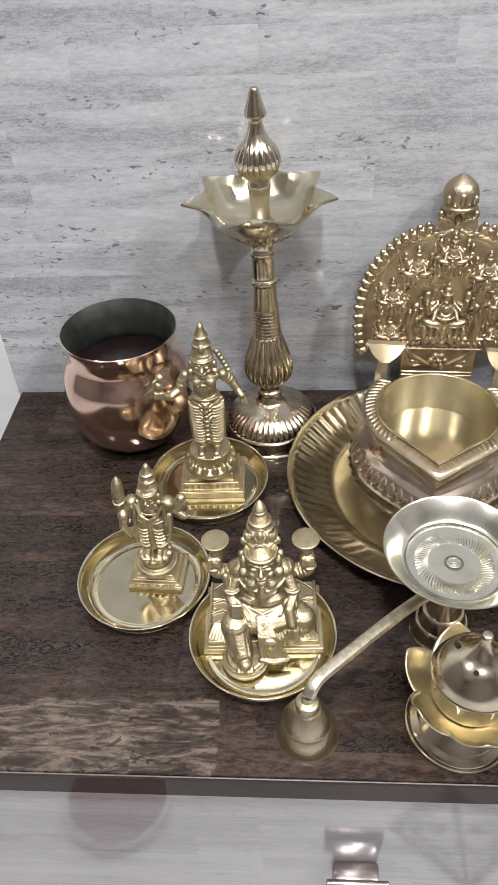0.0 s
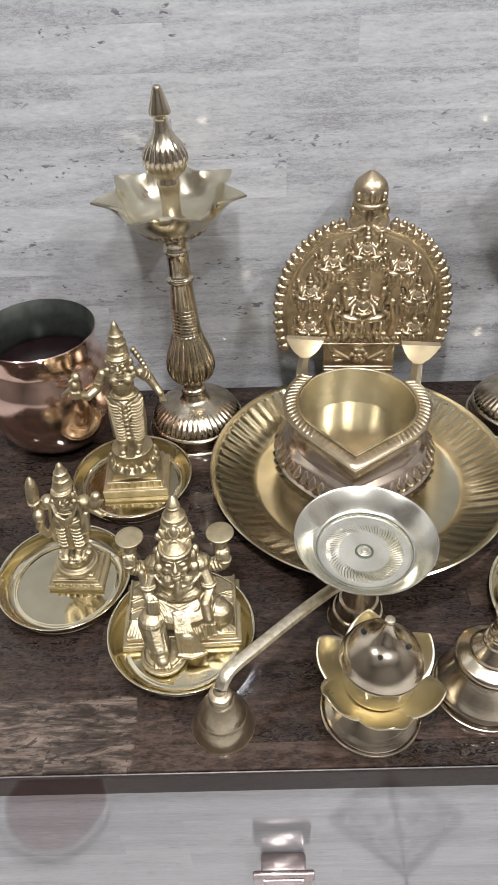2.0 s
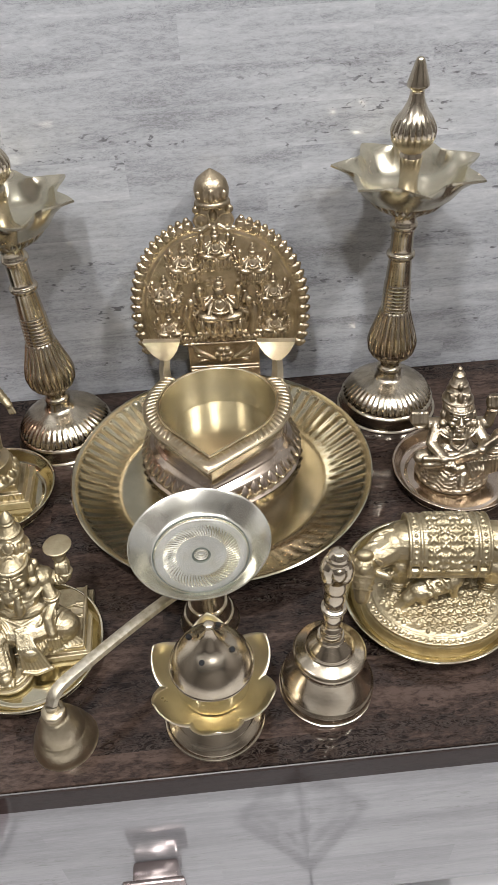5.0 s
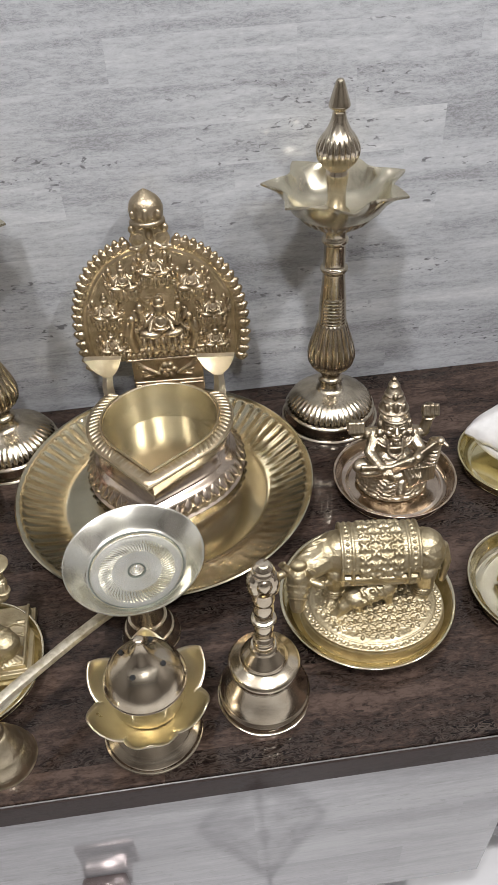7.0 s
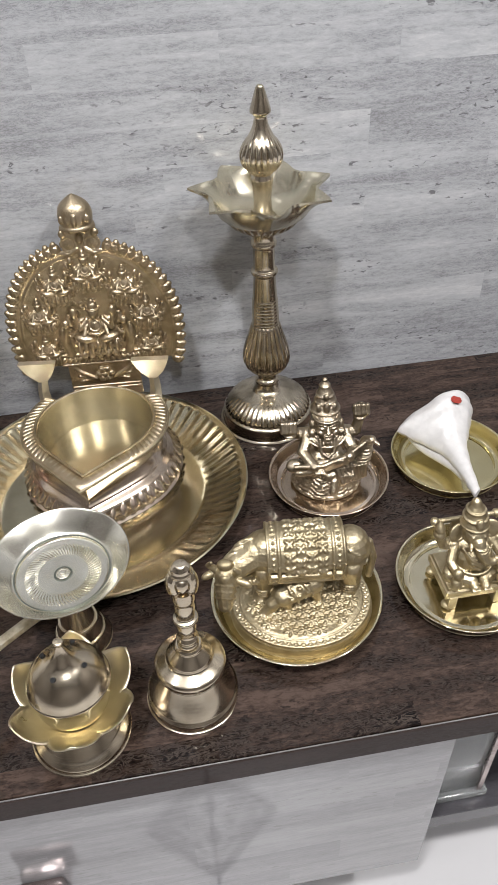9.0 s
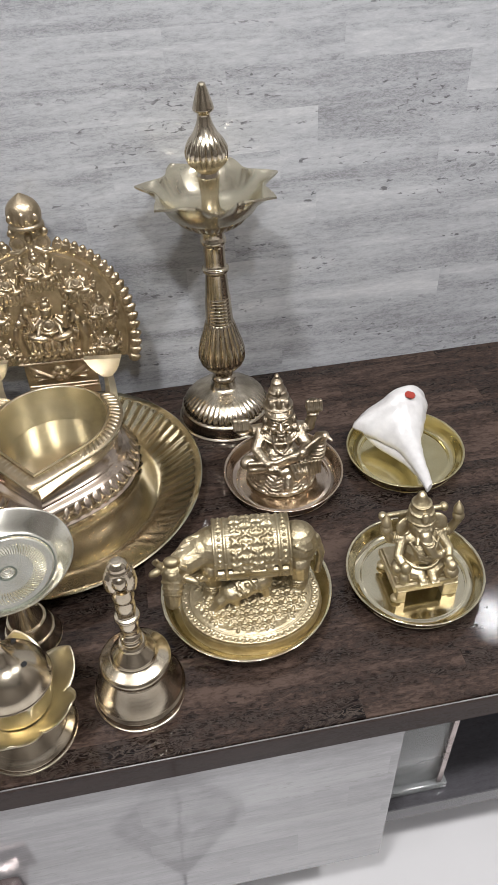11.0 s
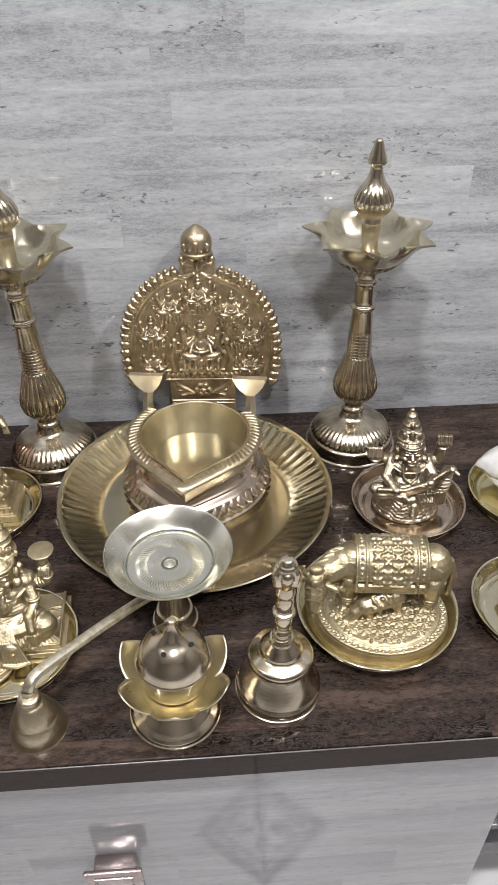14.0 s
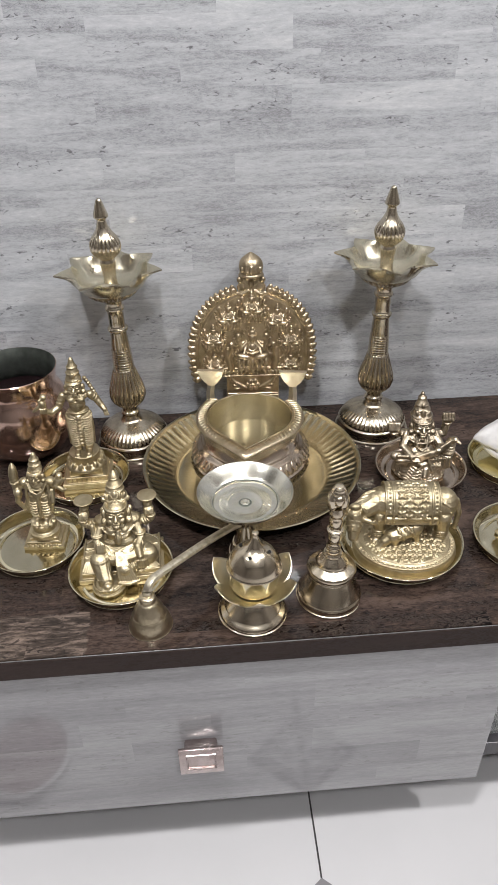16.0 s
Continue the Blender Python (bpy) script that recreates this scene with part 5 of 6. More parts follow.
def lute_player():
    c = Clay()
    # a feathered seat
    c.turned(smooth_rows([(0.002, 0.0), (0.0280, 0.0), (0.0288, 0.004), (0.0262, 0.011), (0.0205, 0.017), (0.001, 0.019)], 4))
    for k in range(6):
        for j in range(9):
            a = radians(190 + j * 20)
            r = 0.0295 - k * 0.0018
            c.ball(r * math.cos(a), r * math.sin(a), 0.004 + k * 0.0025, 0.0040, 0.0016, 0.0014, (0, 0, math.degrees(a) + 90))
    c.chain([(0.010, 0.0, 0.024), (0.020, -0.010, 0.022), (0.000, -0.017, 0.020)], 0.0085, 0.0055)
    c.chain([(-0.010, 0.0, 0.024), (-0.022, -0.008, 0.022), (-0.004, -0.015, 0.021)], 0.0085, 0.0055)
    c.limb((0.004, -0.021, 0.016), (0.003, -0.027, 0.009), 0.0042, 0.0034)
    for k in range(5):
        c.chain([(0.003 + k * 0.004, -0.013, 0.030), (0.008 + k * 0.003, -0.021, 0.022), (0.004 + k * 0.002, -0.023, 0.013)], 0.0013, 0.0013)
    c.ball(0, 0.002, 0.030, 0.0155, 0.0115, 0.010)
    c.ball(0, 0.002, 0.042, 0.0120, 0.0090, 0.0110)
    c.ball(0, 0.001, 0.053, 0.0155, 0.0090, 0.0075)
    for q in (-1, 1):
        c.ball(q * 0.0060, -0.005, 0.0500, 0.0056, 0.005, 0.0054)
    for r, z in ((0.0135, 0.0545), (0.0105, 0.0575)):
        c.ring(0, -0.003, z, r, 0.0013, r * 0.6, 40)
    c.chain([(-0.006, -0.008, 0.055), (-0.0055, -0.0105, 0.042), (0.0, -0.0115, 0.037), (0.0055, -0.0105, 0.042), (0.006, -0.008, 0.055)], 0.0016)
    c.ball(0, -0.010, 0.0525, 0.0024)
    face(c, 0, -0.005, 0.0695, 0.0112)
    c.ball(0, 0.005, 0.068, 0.0115, 0.008, 0.0140)
    c.turned(smooth_rows([(0.001, 0.0770), (0.0118, 0.0775), (0.0118, 0.0815), (0.0098, 0.0870), (0.0076, 0.0945), (0.0052, 0.1020), (0.0040, 0.1070), (0.0018, 0.1090), (0.0024, 0.1110), (0.0004, 0.1135)], 4), 0, 0.002)
    for zz, rr in ((0.0785, 0.0121), (0.0812, 0.0121), (0.0900, 0.0090), (0.0960, 0.0072), (0.1050, 0.0044)):
        c.ring(0, 0.002, zz, rr, 0.0008)
    for q in (-1, 0, 1):
        c.ball(q * 0.0062, -0.0085 + abs(q) * 0.0025, 0.0885 - abs(q) * 0.002, 0.0024, 0.0018, 0.0050, (0, q * 14, 0))
    c.ball(0, -0.0060, 0.0975, 0.0020, 0.0016, 0.0034)
    for q, hx_, hy_, hz_ in ((-1, -0.0325, -0.008, 0.0690), (1, 0.0300, 0.003, 0.0755)):
        c.ball(q * 0.0160, 0.002, 0.054, 0.0058)
        c.chain([(q * 0.015, 0.003, 0.054), (q * 0.0255, 0.004, 0.053), (hx_, hy_, hz_ - 0.004)], 0.0056, 0.0042)
        c.ball(hx_, hy_, hz_, 0.0074, 0.0056, 0.0078)
        for k in range(4):
            c.limb((hx_ - 0.0052 + k * 0.0035, hy_ - 0.0052, hz_ - 0.0005), (hx_ - 0.0052 + k * 0.0035, hy_ - 0.0038, hz_ + 0.0078), 0.0019)
        c.ring(hx_ * 0.97, hy_, hz_ - 0.007, 0.0044, 0.0012)
    # the lute across the lap, its bowl at one side and a bird's head at the other
    for k in range(5):
        w = (k - 2) * 0.0026
        c.chain([(-0.028, -0.018 - w * 0.4, 0.030 + w * 1.2), (-0.006, -0.0215 - w * 0.4, 0.034 + w * 0.9), (0.014, -0.0195, 0.0405 + w * 0.6), (0.031, -0.013, 0.050 + w * 0.5)], 0.0022, 0.0018)
    c.ball(-0.0285, -0.013, 0.0310, 0.0075, 0.0060, 0.0070)
    c.ball(-0.014, -0.0185, 0.0325, 0.0170, 0.0040, 0.0062, (-20, -14, 8))
    for k in range(10):
        for j in range(11):
            a = radians(185 + j * 17.5 + (8 if k % 2 else 0))
            r = 0.0292 - k * 0.0009
            c.ball(r * math.cos(a), r * math.sin(a), 0.0025 + k * 0.0017, 0.0040, 0.0018, 0.0012, (0, 25 if j % 2 else -25, math.degrees(a) + 90))
    for k in range(3):
        c.bar([(-0.024, -0.0215, 0.0305 + k * 0.0022), (0.012, -0.0225, 0.0390 + k * 0.0016)], 0.0005, 6)
    for k in range(9):
        c.chain([(0.006 + k * 0.0032, -0.018 + 0.0005 * k, 0.029), (0.011 + k * 0.0026, -0.0245 + 0.0010 * k, 0.016)], 0.0014, 0.0012)
    c.chain([(0.026, 0.002, 0.020), (0.0315, -0.002, 0.034), (0.0330, -0.006, 0.048), (0.0370, -0.010, 0.053)], 0.0078, 0.0036)
    c.limb((0.037, -0.010, 0.053), (0.0420, -0.014, 0.050), 0.0026, 0.0014)
    for k in range(6):
        c.ring(0.0295 + 0.0008 * k, -0.001 - 0.0008 * k, 0.022 + k * 0.0045, 0.0074 - k * 0.0005, 0.0011)
    c.chain([(-0.016, 0.0, 0.052), (-0.021, -0.009, 0.043), (-0.013, -0.022, 0.037)], 0.0056, 0.0042)
    for k in range(4):
        c.limb((-0.0135 + k * 0.0021, -0.0225, 0.037), (-0.0120 + k * 0.0024, -0.0255, 0.032), 0.0013)
    c.chain([(0.016, 0.0, 0.052), (0.0215, -0.008, 0.043), (0.0170, -0.019, 0.044)], 0.0054, 0.0040)
    c.folds((0.010, -0.001, 0.0245), (0.020, -0.010, 0.0220), 0.0090, 0.0080, 5, 0.0007)
    c.folds((-0.010, -0.001, 0.0245), (-0.021, -0.008, 0.0220), 0.0090, 0.0080, 5, 0.0007)
    for q in (-1, 1):
        c.folds((q * 0.0175, 0.003, 0.0538), (q * 0.0255, 0.004, 0.0522), 0.0046, 0.0044, 3, 0.0007)
        c.chain([(q * 0.0095, 0.002, 0.066), (q * 0.0130, 0.001, 0.060), (q * 0.0150, -0.004, 0.056)], 0.0022, 0.0014)
    for r, z in ((0.0150, 0.0530), (0.0120, 0.0560), (0.0090, 0.0590)):
        c.ring(0, -0.0035, z, r, 0.0008, r * 0.62, 42, 18, 180, 360)
    c.tip_back(0.030, 0.36, 0.12)
    return c


def cow_and_calf():
    c = Clay()
    # flowered oval ground with a double border
    c.turned([(0.002, 0.0), (0.0525, 0.0), (0.0530, 0.005), (0.0520, 0.0105), (0.0500, 0.0125), (0.0445, 0.0140), (0.0438, 0.0150), (0.0420, 0.0156), (0.002, 0.016)], 0, 0, None, 72)
    for k in range(60):
        a = 2 * math.pi * k / 60
        c.ring(0.0478 * math.cos(a), 0.0478 * math.sin(a), 0.0134, 0.0018, 0.0006, 0.0018, 0, 8)
    c.ring(0, 0, 0.0140, 0.0446, 0.0010, None, 0, 60)
    c.ring(0, 0, 0.0128, 0.0505, 0.0009, None, 0, 60)
    for i in range(-5, 6):
        for j in range(-5, 6):
            px, py = i * 0.0102 + (0.0051 if j % 2 else 0), j * 0.0090
            if px * px + py * py < 0.039 ** 2:
                c.ball(px, py, 0.0163, 0.0013, 0.0013, 0.0012)
                for q in range(6):
                    a = q * math.pi / 3 + 0.3
                    c.ball(px + 0.0031 * math.cos(a), py + 0.0031 * math.sin(a), 0.0160, 0.0025, 0.0012, 0.0014, (0, 0, math.degrees(a)))
    c.v = [(p[0], p[1] * 0.83, p[2]) for p in c.v]
    y0 = 0.012
    # body, legs, neck, turned head
    c.ball(0.006, y0, 0.056, 0.040, 0.0170, 0.0195)
    c.ball(0.036, y0, 0.056, 0.015, 0.0155, 0.0185)
    c.ball(-0.024, y0, 0.058, 0.017, 0.0155, 0.0175)
    c.ball(-0.016, y0 + 0.001, 0.0715, 0.011, 0.008, 0.0075)
    for lx_, ly_ in ((-0.027, -0.009), (-0.022, 0.010), (0.036, -0.010), (0.030, 0.010)):
        c.chain([(lx_, y0 + ly_, 0.046), (lx_ + 0.001, y0 + ly_, 0.030), (lx_, y0 + ly_, 0.015)], 0.0086, 0.0048)
        c.limb((lx_ - 0.001, y0 + ly_ - 0.001, 0.0155), (lx_ - 0.002, y0 + ly_ - 0.002, 0.0135), 0.0056, 0.0060)
    c.chain([(-0.032, y0 - 0.002, 0.060), (-0.043, y0 - 0.008, 0.056), (-0.052, y0 - 0.014, 0.052)], 0.0125, 0.0088)
    c.chain([(-0.0530, y0 - 0.016, 0.054), (-0.0545, y0 - 0.023, 0.044), (-0.0550, y0 - 0.028, 0.034)], 0.0088, 0.0054)
    c.chain([(-0.0600, y0 - 0.014, 0.058), (-0.0650, y0 - 0.014, 0.0635), (-0.0630, y0 - 0.016, 0.0685)], 0.0030, 0.0014)
    c.chain([(-0.0470, y0 - 0.019, 0.058), (-0.0440, y0 - 0.022, 0.0635), (-0.0470, y0 - 0.023, 0.0680)], 0.0030, 0.0014)
    c.ball(-0.0415, y0 - 0.022, 0.051, 0.0068, 0.003, 0.0032, (0, 15, -20))
    c.ball(-0.0655, y0 - 0.014, 0.052, 0.0060, 0.003, 0.0032, (0, -15, 20))
    for k, x in enumerate((-0.034, -0.038, -0.043)):
        c.ring(x, y0 - 0.003 - k * 0.003, 0.058 - k * 0.002, 0.0142 - k * 0.001, 0.0016, None, 75, 20)
    c.chain([(0.049, y0, 0.060), (0.0530, y0 - 0.002, 0.045), (0.0510, y0 - 0.004, 0.026)], 0.0036, 0.0026)
    # blanket with borders and flowers
    N, M = 42, 14
    grid = []
    for j in range(N + 1):
        a = radians(-22 + 224 * j / N)
        grid.append([(-0.0235 + 0.053 * i / M, y0 + 0.0188 * math.cos(a), 0.0565 + 0.0212 * math.sin(a) - (0.004 if math.sin(a) < 0 else 0)) for i in range(M + 1)])
    for j in range(N):
        c.bar(grid[j], 0.0019, 6)
        for i in range(M):
            if i in (4, 6, 8, 10) and j % 5 == (2 if i % 4 == 0 else 4):
                # a flower of four lens-shaped petals, with a bud between it and the next
                for du, dv, size in ((0, 0, 0.0014), (1, 0, 0), (0, 1, 0), (-1, 0, 0), (0, -1, 0)):
                    mid = [(0.0027 * du * f, 0.0027 * dv * f) for f in (0.45, 0.85, 1.25)] if not size else [(0.0, 0.0)]
                    for f, (ou, ov) in enumerate(mid):
                        # the petals lie on the diagonals of the cloth
                        ax, av = (ou + ov) * 0.75, (ou - ov) * 0.75
                        ang = radians(-22 + 224 * j / N) + av / 0.0200
                        c.ball(grid[j][i][0] + ax, y0 + 0.0206 * math.cos(ang), 0.0565 + 0.0230 * math.sin(ang), size or (0.0013, 0.0016, 0.0012)[f])
            if i in (1, M - 1) and j % 2 == 0:
                x, yy, zz = grid[j][i]
                c.ball(x, y0 + (yy - y0) * 1.09, 0.0565 + (zz - 0.0565) * 1.08, 0.0011)
    for i in (0, 2, M - 2, M):
        c.bar([(grid[j][i][0], y0 + (grid[j][i][1] - y0) * 1.09, 0.0565 + (grid[j][i][2] - 0.0565) * 1.07) for j in range(N + 1)], 0.0012, 6)
    for j in (0, 4, N - 4, N):
        c.bar([(p[0], y0 + (p[1] - y0) * 1.09, 0.0565 + (p[2] - 0.0565) * 1.07) for p in grid[j]], 0.0012, 6)
    # the calf below
    cy = y0 - 0.012
    c.chain([(-0.014, cy - 0.006, 0.026), (0.008, cy, 0.0335)], 0.0085, 0.0095)
    c.chain([(-0.014, cy - 0.006, 0.028), (-0.022, cy - 0.010, 0.022)], 0.0062, 0.0052)
    c.chain([(-0.021, cy - 0.010, 0.022), (-0.028, cy - 0.013, 0.016)], 0.0050, 0.0032)
    for lx_, ly_ in ((-0.012, -0.010), (-0.009, 0.002), (0.010, -0.004), (0.012, 0.005)):
        c.limb((lx_, cy + ly_, 0.026), (lx_ + 0.002, cy + ly_, 0.014), 0.0038, 0.0028)
    c.folds((-0.012, cy - 0.0055, 0.0268), (0.008, cy, 0.0335), 0.0092, 0.0100, 2, 0.0011)
    for k in range(3):
        for q in (-0.6, 0.0, 0.6):
            x, yy, zz = -0.008 + 0.006 * k, cy - 0.0045 + 0.0016 * k, 0.0282 + 0.0019 * k
            c.ball(x, yy - 0.0092 * math.sin(0.7 + q), zz + 0.0092 * math.cos(0.7 + q), 0.0019, 0.0017, 0.0015)
    # halter, tassels, headdress and hoof rings
    c.folds((-0.0535, y0 - 0.018, 0.050), (-0.0548, y0 - 0.026, 0.038), 0.0086, 0.0064, 3, 0.0008)
    c.ball(-0.0540, y0 - 0.0225, 0.0555, 0.0042, 0.0030, 0.0052)
    c.ball(-0.0535, y0 - 0.0150, 0.0640, 0.0060, 0.0045, 0.0040)
    for q in (-1, 1):
        c.ball(-0.0540 + q * 0.0052, y0 - 0.0228, 0.0475, 0.0018)
        c.ball(-0.0550 + q * 0.0024, y0 - 0.0318, 0.0330, 0.0012)
    for k in range(4):
        c.ball(-0.0400 + 0.0030 * k, y0 - 0.0170 + 0.0006 * k, 0.0450 - 0.0012 * k, 0.0024, 0.0022, 0.0028)
    for lx_, ly_ in ((-0.027, -0.009), (0.036, -0.010)):
        c.folds((lx_, y0 + ly_, 0.030), (lx_, y0 + ly_, 0.020), 0.0072, 0.0060, 3, 0.0009)
    for k in range(3):
        c.chain([(0.034, y0 - 0.0120, 0.066 - 0.006 * k), (0.040, y0 - 0.0135, 0.062 - 0.006 * k), (0.046, y0 - 0.0100, 0.060 - 0.006 * k)], 0.0016, 0.0010)
    c.v = [(p[0], p[1], p[2] if p[2] < 0.0168 else 0.0168 + (p[2] - 0.0168) * 0.95) for p in c.v]
    return c


def tusked():
    c = Clay()
    # small table with legs
    c.slab(-0.030, 0.030, -0.020, 0.026, 0.013, 0.020)
    c.slab(-0.028, 0.028, -0.018, 0.024, 0.019, 0.023)
    for x in (-1, 1):
        for y in (-0.0175, 0.0215):
            c.slab(x * 0.0215 - 0.0055, x * 0.0245 + 0.0055, y - 0.0045, y + 0.0045, 0.0, 0.0145)
            c.ball(x * 0.0255, y, 0.0025, 0.0062, 0.0056, 0.0028)
        c.slab(x * 0.0265 - 0.002, x * 0.0265 + 0.002, -0.018, 0.022, 0.0085, 0.0145)
    c.slab(-0.026, 0.026, -0.0195, -0.0165, 0.0100, 0.0145)
    # back rest
    c.slab(-0.014, 0.014, 0.017, 0.021, 0.022, 0.066)
    c.bar([(-0.026, 0.0195, 0.066), (0.026, 0.0195, 0.066)], 0.0024, 8)
    for q in (-1, 1):
        c.ball(q * 0.029, 0.0195, 0.066, 0.0042)
        c.chain([(q * 0.008, 0.0, 0.030), (q * 0.0225, -0.006, 0.028), (q * 0.006, -0.015, 0.0265)], 0.0088, 0.0056)
        c.limb((q * 0.006, -0.015, 0.0265), (q * 0.005, -0.022, 0.0245), 0.0044, 0.0040)
    c.ball(0, 0.0, 0.041, 0.0180, 0.0150, 0.0165)
    c.ring(0, -0.002, 0.036, 0.0165, 0.0016, 0.0145, 10)
    c.ball(0, 0.002, 0.055, 0.0175, 0.0110, 0.0090)
    c.chain([(-0.012, -0.008, 0.056), (-0.006, -0.0150, 0.046), (0.004, -0.0155, 0.042), (0.011, -0.010, 0.052)], 0.0017)
    c.ball(0, -0.002, 0.0695, 0.0118, 0.0108, 0.0112)
    for q in (-1, 1):
        c.ball(q * 0.0155, 0.001, 0.0690, 0.0088, 0.0028, 0.0098, (0, q * 10, -q * 20))
        c.limb((q * 0.006, -0.009, 0.0635), (q * 0.0085, -0.015, 0.0615), 0.0022, 0.0012)
        c.ball(q * 0.0052, -0.0105, 0.0715, 0.0018)
    c.chain([(0, -0.011, 0.066), (0.0015, -0.0155, 0.057), (0.006, -0.0170, 0.049), (0.0125, -0.0165, 0.047), (0.0150, -0.0165, 0.0505)], 0.0056, 0.0026)
    for k in range(5):
        c.ring(0.001 + 0.0008 * k, -0.0135 - 0.0006 * k, 0.0630 - k * 0.0032, 0.0054 - k * 0.0003, 0.0008)
    crown(c, 0, 0.0, 0.0765, 0.0115, 0.0300)
    for q, hz_ in ((-1, 0.074), (1, 0.076)):
        c.ball(q * 0.0175, 0.002, 0.056, 0.0060)
        c.chain([(q * 0.018, 0.003, 0.056), (q * 0.0280, 0.002, 0.056), (q * 0.0330, -0.002, hz_ - 0.006)], 0.0046, 0.0036)
        c.ball(q * 0.0330, -0.003, hz_, 0.0056, 0.005, 0.0056)
        c.turned(smooth_rows([(0.001, hz_ + 0.003), (0.0046, hz_ + 0.005), (0.0042, hz_ + 0.009), (0.0022, hz_ + 0.013), (0.0004, hz_ + 0.0165)], 3), q * 0.0330, -0.003)
        c.chain([(q * 0.0175, 0.0, 0.055), (q * 0.0235, -0.008, 0.045), (q * 0.0205, -0.017, 0.040)], 0.0048, 0.0038)
        c.ball(q * 0.0200, -0.019, 0.0400, 0.0052, 0.004, 0.0062)
    c.ball(0.0215, -0.021, 0.030, 0.0068, 0.006, 0.0068)
    c.ball(0.0215, -0.022, 0.0385, 0.0046)
    c.ball(-0.0215, -0.019, 0.0295, 0.0054, 0.005, 0.0076)
    for q in (-1, 1):
        c.folds((q * 0.010, -0.001, 0.0300), (q * 0.0215, -0.006, 0.0282), 0.0092, 0.0084, 4, 0.0008)
        c.folds((q * 0.0190, 0.003, 0.056), (q * 0.0275, 0.002, 0.056), 0.0050, 0.0046, 3, 0.0008)
        c.ring(q * 0.0158, 0.0, 0.0690, 0.0068, 0.0009, 0.0078, 82, 16)
        for k in range(4):
            c.limb((q * 0.0054 - 0.0026 + 0.0018 * k, -0.0225, 0.0250), (q * 0.0054 - 0.0028 + 0.0020 * k, -0.0258, 0.0242), 0.0011)
    for k in range(3):
        c.chain([(-0.013 + 0.001 * k, -0.009, 0.0590 - 0.002 * k), (-0.007, -0.0145, 0.0500 - 0.0034 * k), (0.0, -0.0160, 0.0460 - 0.0036 * k), (0.008, -0.0140, 0.0500 - 0.0034 * k), (0.013 - 0.001 * k, -0.009, 0.0590 - 0.002 * k)], 0.0013)
    for k in range(5):
        c.bar([(-0.028, -0.0206, 0.0145 + 0.0011 * k), (0.028, -0.0206, 0.0145 + 0.0011 * k)], 0.0003, 6)
    c.tip_back(0.024, 0.26)
    return c


figurine("figurine", standing_tall(), -0.052, 0.551, 0.0022, 2, BRASS_CAST, "tall standing crowned brass figurine on a square pedestal", 0.00055)
figurine("figurine", standing_small(), -0.090, 0.436, 0.0022, -3, BRASS_CAST, "small standing brass figurine with a club and bird", 0.00055)
figurine("figurine", seated_queen(), 0.003, 0.384, 0.0022, 2, BRASS_CAST, "seated crowned brass figurine with two raised lotus discs", 0.00055)
figurine("figurine", lute_player(), 0.384, 0.525, 0.0022, -6, BRASS_DARK, "dark antique brass figurine playing a lute", 0.00055).scale = (1.14, 1.10, 1.02)
figurine("cow_figurine", cow_and_calf(), 0.326, 0.376, 0.0022, -6, BRASS_CAST, "brass cow with patterned blanket and calf on oval base", 0.00055).scale = (1.12, 1.12, 1.10)
figurine("elephant_headed_figurine", tusked(), 0.470, 0.372, 0.0022, 0, BRASS_CAST, "seated elephant-headed brass figurine on a low table base", 0.00055).scale = (0.92, 0.92, 1.0)

# ---- aarti lamp: silver dish, foot and long handle ----
aarti = thing("hand_oil_lamp", 0.144, 0.390, 0.0, "hand-held oil lamp with a silver dish and brass handle", "oil lamp")
DISH_AT, DISH_SIZE = (-0.0033, -0.0098, 0.0125), 0.96
ft = part("foot", lathe(smooth_rows([(0.003, 0.0), (0.0225, 0.0), (0.0230, 0.0020), (0.0205, 0.0110), (0.0190, 0.0118), (0.0186, 0.0130), (0.0160, 0.0225), (0.0142, 0.0232), (0.0138, 0.0245), (0.0108, 0.0350), (0.0078, 0.046), (0.0078, 0.050), (0.0062, 0.054), (0.0068, 0.062), (0.0120, 0.068)], 5), 64), BRASS_PALE, aarti, "hollow pale brass cone foot")
ft.location, ft.scale = (0.0005, -0.006, 0.0), (1.0, 1.0, 1.12)
rows = smooth_rows([(0.004, 0.0665), (0.030, 0.0680), (0.040, 0.0730), (0.049, 0.0830), (0.0535, 0.0885), (0.0545, 0.0893), (0.0540, 0.0902), (0.0518, 0.0885), (0.0465, 0.0835), (0.0395, 0.0765), (0.0368, 0.0752), (0.0362, 0.0738), (0.0355, 0.0730), (0.030, 0.0724), (0.004, 0.0722)], 5)
dish = [part("dish", lathe(rows, 128, None, 0.004, 0.004), SILVER, aarti, "shallow silver dish with a ridged floor")]
bm = bmesh.new()
for i in range(66):
    a = 2 * math.pi * i / 66
    p = []
    for k in range(5):
        r, t = 0.0195 + k * 0.0026, a + k * 0.045
        p.append((0.004 + r * math.cos(t), 0.004 + r * math.sin(t), 0.0724 + 0.00012 * k))
    tube(p, [0.0004, 0.0009, 0.0011, 0.0009, 0.0004], 5, bm)
sw = part("swirl", bm, SILVER, aarti, "swirl of fine ridges")
sw["kind"] = "stuff"
bm = lathe(smooth_rows([(0.0005, 0.0720), (0.0052, 0.0722), (0.0056, 0.0732), (0.0046, 0.0735), (0.0040, 0.0728), (0.0026, 0.0730), (0.0022, 0.0745), (0.0003, 0.0750)], 3), 32, None, 0.004, 0.004)
dish += [sw, part("boss", bm, SILVER, aarti)]
